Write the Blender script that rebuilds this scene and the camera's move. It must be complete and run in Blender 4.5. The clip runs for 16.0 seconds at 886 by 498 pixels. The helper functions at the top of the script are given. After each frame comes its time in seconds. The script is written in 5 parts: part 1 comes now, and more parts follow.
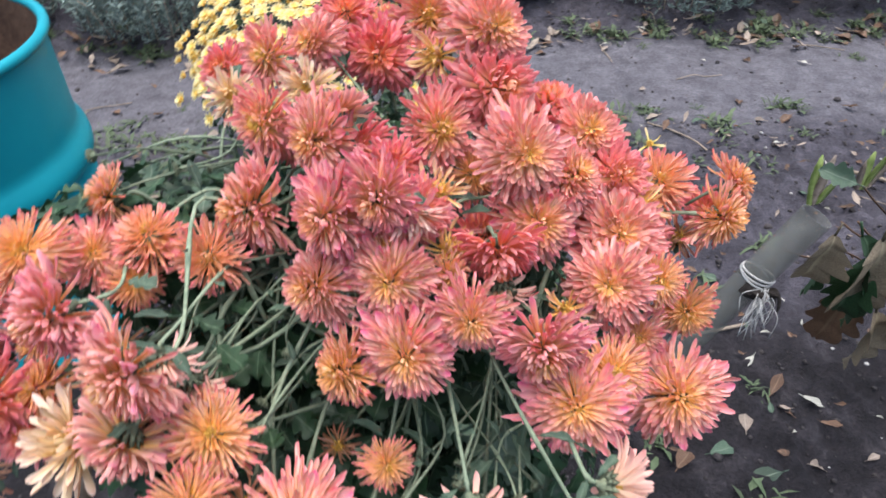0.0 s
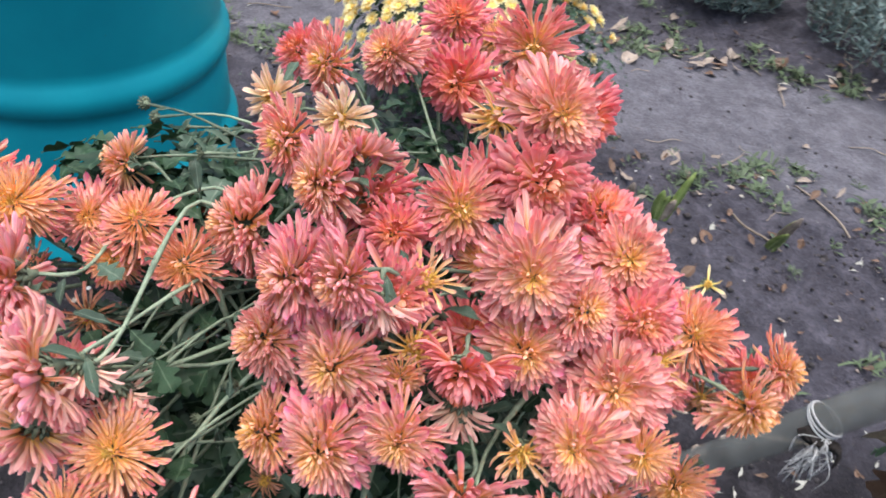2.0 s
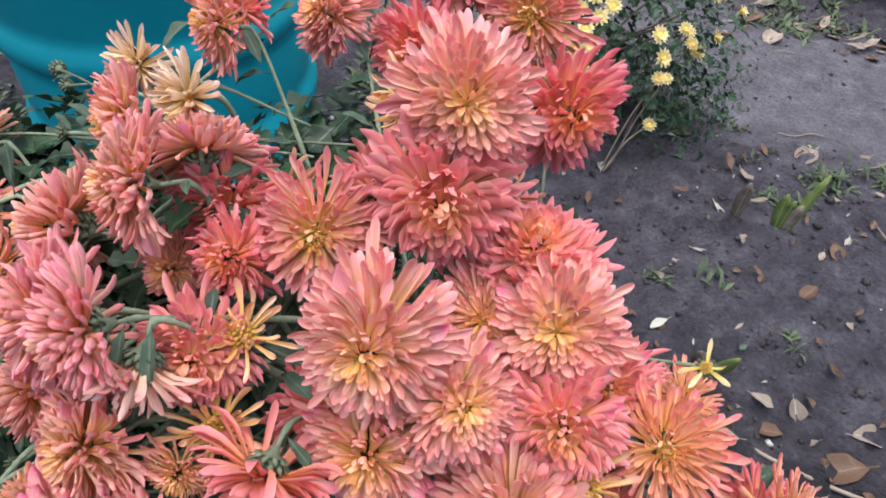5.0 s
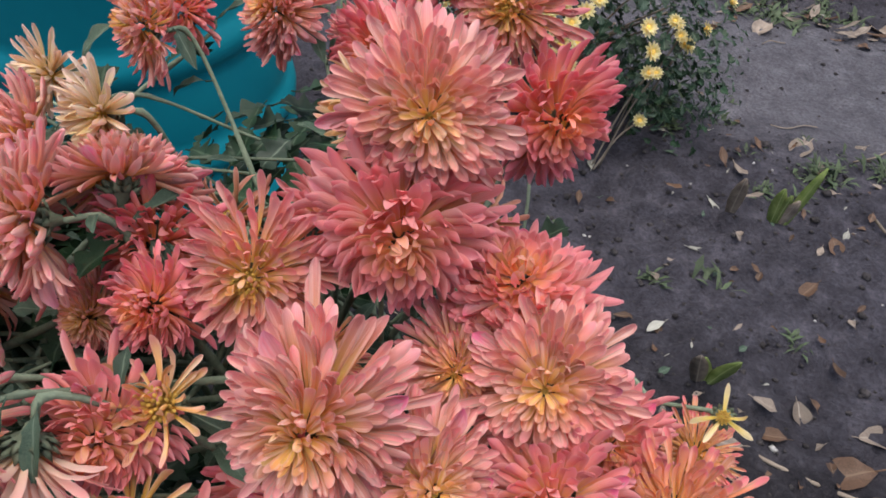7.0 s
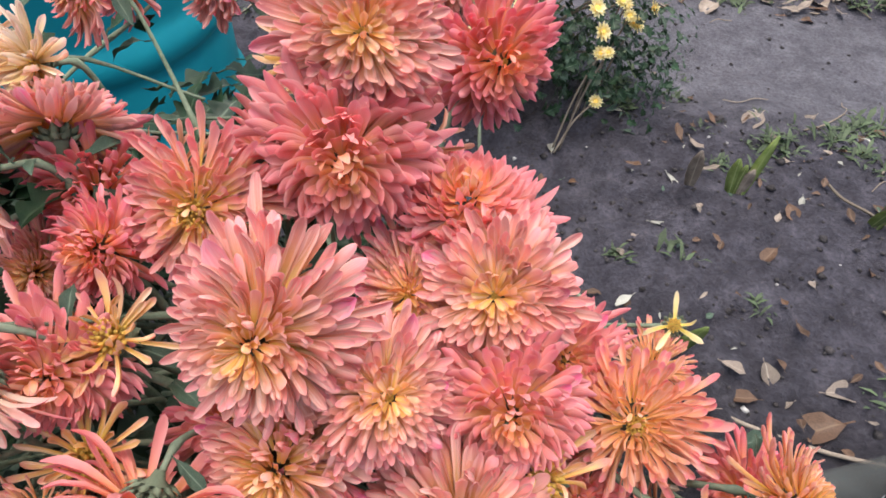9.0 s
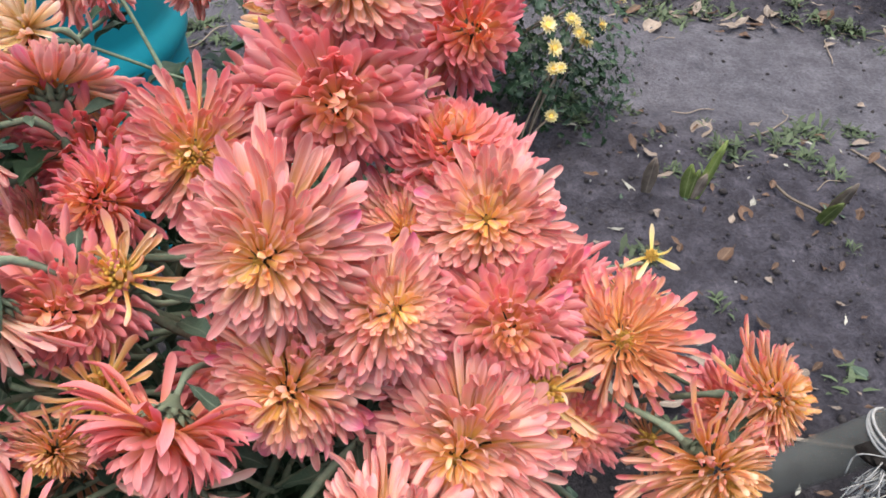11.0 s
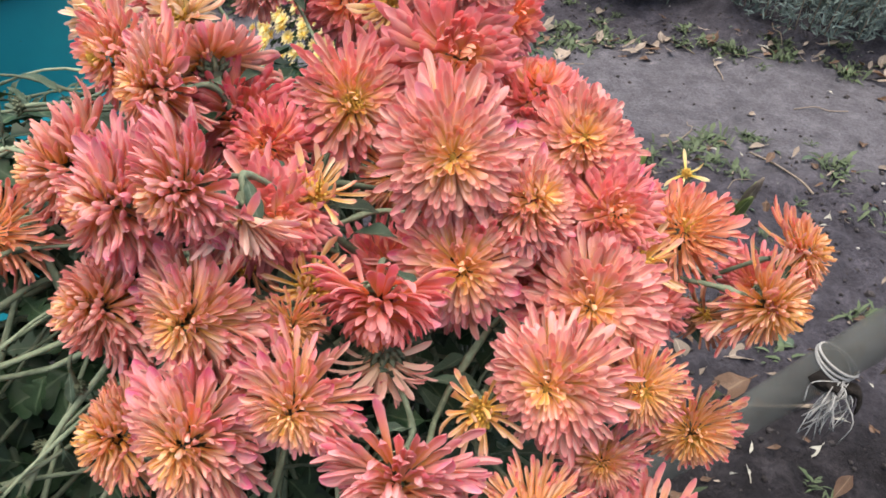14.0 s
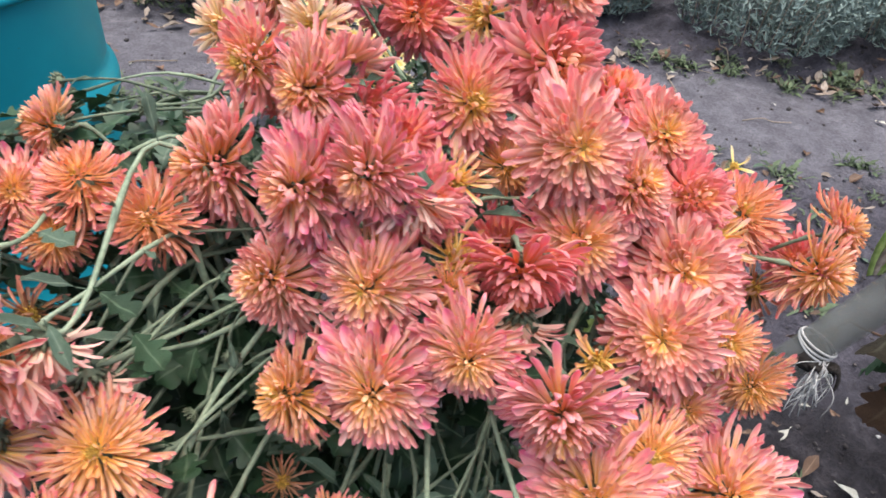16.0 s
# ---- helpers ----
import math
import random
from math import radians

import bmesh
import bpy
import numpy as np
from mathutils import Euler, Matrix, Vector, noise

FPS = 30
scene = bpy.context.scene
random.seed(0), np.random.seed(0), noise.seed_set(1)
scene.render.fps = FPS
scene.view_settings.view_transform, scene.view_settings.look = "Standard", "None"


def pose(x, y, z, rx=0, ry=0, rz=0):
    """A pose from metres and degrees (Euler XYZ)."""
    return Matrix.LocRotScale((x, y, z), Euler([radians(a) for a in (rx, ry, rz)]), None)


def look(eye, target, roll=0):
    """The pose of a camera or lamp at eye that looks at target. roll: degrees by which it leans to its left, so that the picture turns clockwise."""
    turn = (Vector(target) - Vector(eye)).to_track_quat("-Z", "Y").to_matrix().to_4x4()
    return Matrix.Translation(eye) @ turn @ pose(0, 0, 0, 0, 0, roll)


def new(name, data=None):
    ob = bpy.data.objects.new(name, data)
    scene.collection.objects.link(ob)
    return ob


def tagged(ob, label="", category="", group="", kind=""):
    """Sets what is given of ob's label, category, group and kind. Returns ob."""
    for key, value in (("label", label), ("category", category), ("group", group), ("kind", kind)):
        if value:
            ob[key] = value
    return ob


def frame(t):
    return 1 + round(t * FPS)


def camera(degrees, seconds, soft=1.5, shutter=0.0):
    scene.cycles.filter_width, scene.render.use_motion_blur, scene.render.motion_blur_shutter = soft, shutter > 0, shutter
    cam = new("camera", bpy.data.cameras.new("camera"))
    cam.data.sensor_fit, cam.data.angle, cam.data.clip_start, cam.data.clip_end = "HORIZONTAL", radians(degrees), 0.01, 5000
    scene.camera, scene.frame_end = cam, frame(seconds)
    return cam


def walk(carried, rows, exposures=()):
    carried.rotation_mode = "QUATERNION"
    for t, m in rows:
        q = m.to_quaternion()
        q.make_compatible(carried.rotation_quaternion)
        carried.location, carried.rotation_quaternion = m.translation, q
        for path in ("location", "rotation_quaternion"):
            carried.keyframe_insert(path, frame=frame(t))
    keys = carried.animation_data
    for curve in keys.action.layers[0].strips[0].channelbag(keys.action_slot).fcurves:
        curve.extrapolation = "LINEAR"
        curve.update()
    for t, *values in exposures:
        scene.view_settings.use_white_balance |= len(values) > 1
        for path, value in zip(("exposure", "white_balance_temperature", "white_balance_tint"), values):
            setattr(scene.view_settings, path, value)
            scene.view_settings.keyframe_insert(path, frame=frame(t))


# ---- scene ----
cam = camera(66.3, 16.0, soft=1.65, shutter=0.3)
METRES, EYE, TILT, LEAN, TURN = 0.75, 0.98, -40.0, 0.0, 0.0
ROWS = [
    (0.0, 0.0, 0.0, 0.0, 0.0, 0.0, 0.0),
    (0.5, 0.0308, -0.043, -0.0227, 3.41, -2.34, -8.77),
    (1.0, 0.0638, -0.0713, -0.0005, 5.34, -2.26, -12.95),
    (1.5, 0.041, -0.0097, 0.0636, 5.19, -3.65, -13.85),
    (2.0, 0.0694, 0.0647, 0.1111, 10.51, -5.65, -18.45),
    (2.5, 0.1501, 0.1242, 0.1483, 19.61, -9.65, -22.01),
    (3.0, 0.1828, 0.1849, 0.1571, 22.75, -11.74, -20.25),
    (3.5, 0.1706, 0.2211, 0.1528, 23.58, -13.42, -19.95),
    (4.0, 0.1673, 0.2232, 0.1515, 23.22, -13.15, -19.71),
    (4.5, 0.1664, 0.2347, 0.157, 23.16, -13.45, -20.99),
    (5.0, 0.1631, 0.2531, 0.1779, 22.87, -11.76, -21.3),
    (7.5, 0.1481, 0.3162, 0.1852, 21.01, -11.22, -18.61),
    (8.0, 0.1643, 0.3053, 0.1763, 19.43, -10.34, -17.43),
    (8.5, 0.1661, 0.3129, 0.1641, 19.16, -10.61, -17.0),
    (9.0, 0.1717, 0.3111, 0.1579, 18.62, -10.19, -16.59),
    (11.5, 0.176, 0.2777, 0.0958, 13.59, -5.49, -13.07),
    (12.0, 0.1717, 0.2616, 0.076, 12.4, -4.53, -12.0),
    (12.5, 0.1616, 0.2455, 0.0651, 11.61, -3.1, -11.64),
    (13.0, 0.1468, 0.2264, 0.0529, 9.66, -2.45, -10.17),
    (13.5, 0.1252, 0.2075, 0.0468, 8.61, -2.25, -10.35),
    (14.0, 0.1047, 0.19, 0.035, 7.21, -1.29, -9.81),
    (14.5, 0.0824, 0.1667, 0.0214, 5.55, -0.61, -9.3),
    (15.0, 0.0642, 0.151, 0.0116, 4.56, 0.15, -9.06),
    (15.5, 0.0542, 0.1444, 0.0061, 3.49, -0.14, -9.14),
    (16.0, 0.0134, 0.1266, -0.0, 2.52, 0.49, -9.07),
]
walk(cam, [(t, pose(0, 0, EYE, TILT, LEAN, TURN) @ pose(METRES * x, METRES * y, METRES * z, 90 + pitch, roll, yaw)) for t, x, y, z, yaw, pitch, roll in ROWS],
     exposures=[(0.0, 1.44, 6500, 10), (2.0, 1.42, 6500, 10), (3.0, 1.32, 6500, 10), (4.0, 1.07, 6500, 10), (5.0, 1.19, 6500, 10), (7.5, 0.63, 6710, 10), (8.0, 1.17, 6760, 10), (8.5, 1.25, 6800, 10), (9.0, 1.23, 6810, 10), (11.5, 1.32, 6880, 10), (12.5, 1.67, 6900, 10), (13.0, 1.70, 7030, 10), (13.5, 1.62, 7170, 10), (14.0, 1.34, 7300, 10), (14.5, 1.20, 7250, 10), (16.0, 1.48, 6800, 10)])

# ---- world and light ----
world = bpy.data.worlds.new("sky")
scene.world = world
world.use_nodes = True
wn = world.node_tree.nodes
sky = wn.new("ShaderNodeTexSky")
sky.sky_type, sky.sun_disc = "NISHITA", False
sky.sun_elevation, sky.sun_rotation = radians(80), radians(20)
sky.air_density, sky.dust_density, sky.ozone_density = 1.0, 3.0, 1.0
world.node_tree.links.new(sky.outputs["Color"], wn["Background"].inputs["Color"])
wn["Background"].inputs["Strength"].default_value = 0.1
sun_data = bpy.data.lights.new("sun", "SUN")
sun_data.energy, sun_data.angle, sun_data.color = 1.9, radians(70), (1.0, 0.985, 0.98)
sun = new("sun", sun_data)
sun.matrix_world = look((0, 0, 10), (0.5, 0.8, 0))

W = {}  # world poses of the things and parts


def thing(name, at, label, category, group="", kind="", data=None):
    ob = new(name, data)
    m = at if isinstance(at, Matrix) else Matrix.Translation(at)
    ob.matrix_basis = m
    W[ob.name] = m
    return tagged(ob, label, category, group, kind)


def part(name, mesh, parent, m=None, label="", kind=""):
    """One mesh object under a thing or a part, at the world pose m."""
    ob = new(name, mesh)
    m = W[parent.name] if m is None else m
    ob.parent = parent
    ob.matrix_basis = W[parent.name].inverted() @ m
    W[ob.name] = m
    return tagged(ob, label, kind=kind)


class Shape:
    """Collects vertices, faces and a two-number coordinate for each vertex."""

    def __init__(self):
        self.v, self.f, self.uv, self.k = [], [], [], []

    def add(self, verts, faces, uvs=None, slot=0):
        base = len(self.v)
        self.v.extend([tuple(p) for p in verts])
        self.uv.extend(uvs if uvs is not None else [(0.5, 0.5)] * len(verts))
        for f in faces:
            self.f.append(tuple(base + i for i in f))
            self.k.append(slot)

    def mesh(self, name, *mats, smooth=True):
        me = bpy.data.meshes.new(name)
        me.from_pydata(self.v, [], self.f)
        layer = me.uv_layers.new(name="UVMap")
        loops = np.empty(len(me.loops), dtype=np.int32)
        me.loops.foreach_get("vertex_index", loops)
        layer.data.foreach_set("uv", np.array(self.uv, dtype=np.float32)[loops].ravel())
        for mat in mats:
            me.materials.append(mat)
        me.polygons.foreach_set("material_index", self.k)
        me.polygons.foreach_set("use_smooth", [smooth] * len(me.polygons))
        me.update()
        return me


def tube(shape, points, radii, sides=6, cap=True, slot=0):
    """A round tube along points."""
    pts = [Vector(p) for p in points]
    n = len(pts)
    radii = radii if hasattr(radii, "__len__") else [radii] * n
    verts, uvs, faces = [], [], []
    up = Vector((0.3, 0.2, 1))
    for i, p in enumerate(pts):
        d = (pts[min(i + 1, n - 1)] - pts[max(i - 1, 0)]).normalized()
        a = d.cross(up if abs(d.dot(up.normalized())) < 0.95 else Vector((1, 0, 0))).normalized()
        b = d.cross(a)
        for j in range(sides):
            q = 2 * math.pi * j / sides
            verts.append(p + (a * math.cos(q) + b * math.sin(q)) * radii[i])
            uvs.append((i / (n - 1), j / sides))
    for i in range(n - 1):
        for j in range(sides):
            k = (j + 1) % sides
            faces.append((i * sides + j, i * sides + k, (i + 1) * sides + k, (i + 1) * sides + j))
    if cap:
        faces.append(tuple(range(sides))[::-1])
        faces.append(tuple((n - 1) * sides + j for j in range(sides)))
    shape.add(verts, faces, uvs, slot)


def glide(points, n=12):
    """A smooth curve (Catmull-Rom) through points."""
    p = [Vector(q) for q in points]
    p = [p[0] * 2 - p[1]] + p + [p[-1] * 2 - p[-2]]
    out = []
    for i in range(1, len(p) - 2):
        for k in range(n):
            t = k / n
            out.append(0.5 * (2 * p[i] + (p[i + 1] - p[i - 1]) * t + (2 * p[i - 1] - 5 * p[i] + 4 * p[i + 1] - p[i + 2]) * t * t
                              + (3 * p[i] - p[i - 1] - 3 * p[i + 1] + p[i + 2]) * t ** 3))
    return out + [p[-2]]


def facing(at, normal, spin=0.0):
    """A pose whose z axis points along normal."""
    q = Vector(normal).normalized().to_track_quat("Z", "Y").to_matrix().to_4x4()
    return Matrix.Translation(at) @ q @ Matrix.Rotation(spin, 4, "Z")


# ---- materials ----
def material(name, rough=0.6, spec=0.4):
    m = bpy.data.materials.new(name)
    m.use_nodes = True
    b = m.node_tree.nodes["Principled BSDF"]
    b.inputs["Roughness"].default_value = rough
    b.inputs["Specular IOR Level"].default_value = spec
    return m, m.node_tree.nodes, m.node_tree.links, b


def ramp(nodes, stops, kind="LINEAR"):
    r = nodes.new("ShaderNodeValToRGB")
    e = r.color_ramp.elements
    r.color_ramp.interpolation = kind
    while len(e) < len(stops):
        e.new(0.5)
    for item, (p, c) in zip(e, stops):
        item.position, item.color = p, (*c, 1)
    return r


def mixed(nodes, links, fac, a, b, mode="MIX"):
    x = nodes.new("ShaderNodeMix")
    x.data_type, x.blend_type = "RGBA", mode
    for i, s in ((0, fac), (6, a), (7, b)):
        if hasattr(s, "links"):
            links.new(s, x.inputs[i])
        else:
            x.inputs[i].default_value = (*s, 1) if hasattr(s, "__len__") else s
    return x.outputs[2]


def noise_tex(nodes, links, scale, detail=4.0, rough=0.6, coord="Object"):
    tc = nodes.new("ShaderNodeTexCoord")
    n = nodes.new("ShaderNodeTexNoise")
    n.inputs["Scale"].default_value, n.inputs["Detail"].default_value, n.inputs["Roughness"].default_value = scale, detail, rough
    links.new(tc.outputs[coord], n.inputs["Vector"])
    return n.outputs["Fac"]


def bumped(nodes, links, b, height, strength, distance):
    bp = nodes.new("ShaderNodeBump")
    bp.inputs["Strength"].default_value, bp.inputs["Distance"].default_value = strength, distance
    links.new(height, bp.inputs["Height"])
    links.new(bp.outputs["Normal"], b.inputs["Normal"])


def petal_material(name, base, mid, tip, under, glow=0.45, late=0.62):
    """Petal: colour runs from base to tip along u; the lower sheet (v = 1) is paler; fine veins; a thin leaf that lets light through."""
    m, n, l, b = material(name, 0.45, 0.45)
    uv = n.new("ShaderNodeUVMap")
    sep = n.new("ShaderNodeSeparateXYZ")
    l.new(uv.outputs["UV"], sep.inputs[0])
    info = n.new("ShaderNodeObjectInfo")
    isle = n.new("ShaderNodeNewGeometry")
    rnd = n.new("ShaderNodeMath")
    rnd.operation = "ADD"
    l.new(info.outputs["Random"], rnd.inputs[0])
    l.new(isle.outputs["Random Per Island"], rnd.inputs[1])
    fr = n.new("ShaderNodeMath")
    fr.operation = "FRACT"
    l.new(rnd.outputs[0], fr.inputs[0])
    along = n.new("ShaderNodeMath")  # the gradient starts a little sooner or later on each petal
    along.operation = "MULTIPLY_ADD"
    l.new(fr.outputs[0], along.inputs[0])
    along.inputs[1].default_value = 0.22
    sub = n.new("ShaderNodeMath")
    sub.operation = "SUBTRACT"
    l.new(sep.outputs["X"], sub.inputs[0])
    sub.inputs[1].default_value = 0.11
    l.new(sub.outputs[0], along.inputs[2])
    top = ramp(n, [(0.12, base), (0.36, tuple(0.5 * (p + q) for p, q in zip(base, mid))), (late, mid), (0.95, tip)])
    low = ramp(n, [(0.0, base), (max(0.5, late), under), (0.97, tuple(0.6 * p + 0.4 * q for p, q in zip(under, tip)))])
    l.new(along.outputs[0], top.inputs[0])
    l.new(along.outputs[0], low.inputs[0])
    side = n.new("ShaderNodeMath")
    side.operation = "GREATER_THAN"
    l.new(sep.outputs["Y"], side.inputs[0])
    side.inputs[1].default_value = 1.5
    c = mixed(n, l, side.outputs[0], top.outputs[0], low.outputs[0])
    hsv = n.new("ShaderNodeHueSaturation")
    l.new(c, hsv.inputs["Color"])
    val = n.new("ShaderNodeMapRange")
    l.new(fr.outputs[0], val.inputs[0])
    val.inputs[3].default_value, val.inputs[4].default_value = 0.8, 1.16
    l.new(val.outputs[0], hsv.inputs["Value"])
    # veins along the petal and mottling
    wave = n.new("ShaderNodeTexWave")
    wave.bands_direction = "Y"
    wave.inputs["Scale"].default_value, wave.inputs["Distortion"].default_value = 2.2, 0.6
    l.new(uv.outputs["UV"], wave.inputs["Vector"])
    blot = noise_tex(n, l, 160.0, 3.0)
    c2 = mixed(n, l, 0.09, hsv.outputs[0], wave.outputs["Color"], "OVERLAY")
    pale = ramp(n, [(0.55, (0, 0, 0)), (0.8, (0.25, 0.25, 0.25))])
    l.new(blot, pale.inputs[0])
    c3 = mixed(n, l, pale.outputs[0], c2, tuple(min(1, 0.5 * p + 0.45) for p in under))
    edge = n.new("ShaderNodeMath")  # the rim of the petal is paler
    edge.operation = "PINGPONG"
    l.new(sep.outputs["Y"], edge.inputs[0])
    edge.inputs[1].default_value = 0.5
    rim = ramp(n, [(0.0, (0.6, 0.6, 0.6)), (0.08, (0.35, 0.35, 0.35)), (0.22, (0, 0, 0))])
    l.new(edge.outputs[0], rim.inputs[0])
    c3 = mixed(n, l, rim.outputs[0], c3, tuple(0.84 * p + 0.15 for p in under))
    faded = n.new("ShaderNodeMath")  # a few petals have faded to cream
    faded.operation = "FRACT"
    many = n.new("ShaderNodeMath")
    many.operation = "MULTIPLY"
    many.inputs[1].default_value = 17.0
    l.new(fr.outputs[0], many.inputs[0])
    l.new(many.outputs[0], faded.inputs[0])
    few = ramp(n, [(0.9, (0, 0, 0)), (0.98, (0.5, 0.5, 0.5))])
    l.new(faded.outputs[0], few.inputs[0])
    c3 = mixed(n, l, few.outputs[0], c3, tuple(min(1, 0.7 * p + 0.29) for p in under))
    l.new(c3, b.inputs["Base Color"])
    bumped(n, l, b, wave.outputs["Fac"], 0.25, 0.0006)
    tr = n.new("ShaderNodeBsdfTranslucent")
    l.new(mixed(n, l, 1.0, c3, (1.0, 0.85, 0.87), "MULTIPLY"), tr.inputs["Color"])  # light that comes through is redder
    mix = n.new("ShaderNodeMixShader")
    mix.inputs[0].default_value = glow
    l.new(b.outputs[0], mix.inputs[1])
    l.new(tr.outputs[0], mix.inputs[2])
    l.new(mix.outputs[0], n["Material Output"].inputs["Surface"])
    return m


PETAL = {
    "coral": petal_material("petal_coral", (1.0, 0.69, 0.18), (0.97, 0.52, 0.39), (0.95, 0.45, 0.46), (0.98, 0.67, 0.56)),
    "deep": petal_material("petal_deep_coral", (0.98, 0.56, 0.20), (0.94, 0.39, 0.34), (0.93, 0.38, 0.42), (0.95, 0.50, 0.46)),
    "salmon": petal_material("petal_salmon", (1.0, 0.69, 0.18), (0.97, 0.56, 0.37), (0.94, 0.38, 0.43), (0.98, 0.66, 0.54)),
    "red": petal_material("petal_red", (0.97, 0.46, 0.15), (0.91, 0.32, 0.27), (0.88, 0.27, 0.34), (0.93, 0.41, 0.38)),
    "magenta": petal_material("petal_magenta", (0.99, 0.64, 0.22), (0.96, 0.47, 0.38), (0.91, 0.30, 0.41), (0.96, 0.57, 0.53)),
    "apricot": petal_material("petal_apricot", (1.0, 0.72, 0.14), (0.97, 0.52, 0.34), (0.94, 0.38, 0.42), (0.97, 0.62, 0.51), late=0.52),
    "amber": petal_material("petal_amber", (1.0, 0.68, 0.12), (0.97, 0.56, 0.31), (0.90, 0.28, 0.31), (0.97, 0.66, 0.50), late=0.8),
    "spider": petal_material("petal_yellow_orange", (1.0, 0.70, 0.12), (0.97, 0.66, 0.34), (0.94, 0.52, 0.42), (0.97, 0.74, 0.54), late=0.78),
    "cream": petal_material("petal_cream", (0.97, 0.82, 0.32), (0.97, 0.82, 0.58), (0.96, 0.76, 0.64), (0.97, 0.84, 0.70), late=0.8),
    "pale": petal_material("petal_faded_pink", (0.95, 0.78, 0.52), (0.95, 0.62, 0.50), (0.91, 0.36, 0.42), (0.95, 0.70, 0.58)),
    "withered": petal_material("petal_withered", (0.66, 0.36, 0.14), (0.66, 0.29, 0.17), (0.60, 0.23, 0.17), (0.68, 0.38, 0.24)),
    "star": petal_material("petal_star_yellow", (0.94, 0.78, 0.12), (0.95, 0.84, 0.42), (0.95, 0.84, 0.55), (0.95, 0.86, 0.58)),
    "yellow": petal_material("petal_lemon", (0.92, 0.72, 0.14), (0.92, 0.81, 0.36), (0.92, 0.84, 0.54), (0.92, 0.84, 0.56)),
    "loose": petal_material("petal_loose_pink", (0.96, 0.66, 0.46), (0.92, 0.42, 0.42), (0.86, 0.22, 0.38), (0.94, 0.50, 0.52), late=0.74),
}
PETAL["tubular"] = petal_material("petal_quill_coral", (0.97, 0.58, 0.15), (0.95, 0.47, 0.31), (0.91, 0.33, 0.36), (0.96, 0.61, 0.49), late=0.84)


def plain_material(name, stops, scale, rough=0.8, spec=0.25, bump=0.4, dist=0.002, fine=6.0, vary=0.25, coord="Object"):
    """Noise at two scales through a colour ramp, with relief; each object a little lighter or darker."""
    m, n, l, b = material(name, rough, spec)
    a = noise_tex(n, l, scale, 5.0, 0.6, coord)
    f = noise_tex(n, l, scale * fine, 4.0, 0.65, coord)
    mean = n.new("ShaderNodeMath")
    mean.operation = "MULTIPLY_ADD"
    l.new(f, mean.inputs[0])
    mean.inputs[1].default_value = 0.45
    scl = n.new("ShaderNodeMath")
    scl.operation = "MULTIPLY"
    l.new(a, scl.inputs[0])
    scl.inputs[1].default_value = 0.55
    l.new(scl.outputs[0], mean.inputs[2])
    r = ramp(n, stops)
    l.new(mean.outputs[0], r.inputs[0])
    info = n.new("ShaderNodeObjectInfo")
    geo = n.new("ShaderNodeNewGeometry")
    add = n.new("ShaderNodeMath")
    add.operation = "ADD"
    l.new(info.outputs["Random"], add.inputs[0])
    l.new(geo.outputs["Random Per Island"], add.inputs[1])
    fr = n.new("ShaderNodeMath")
    fr.operation = "FRACT"
    l.new(add.outputs[0], fr.inputs[0])
    mr = n.new("ShaderNodeMapRange")
    l.new(fr.outputs[0], mr.inputs[0])
    mr.inputs[3].default_value, mr.inputs[4].default_value = 1 - vary, 1 + vary
    hsv = n.new("ShaderNodeHueSaturation")
    l.new(r.outputs[0], hsv.inputs["Color"])
    l.new(mr.outputs[0], hsv.inputs["Value"])
    l.new(hsv.outputs[0], b.inputs["Base Color"])
    bumped(n, l, b, f, bump, dist)
    return m


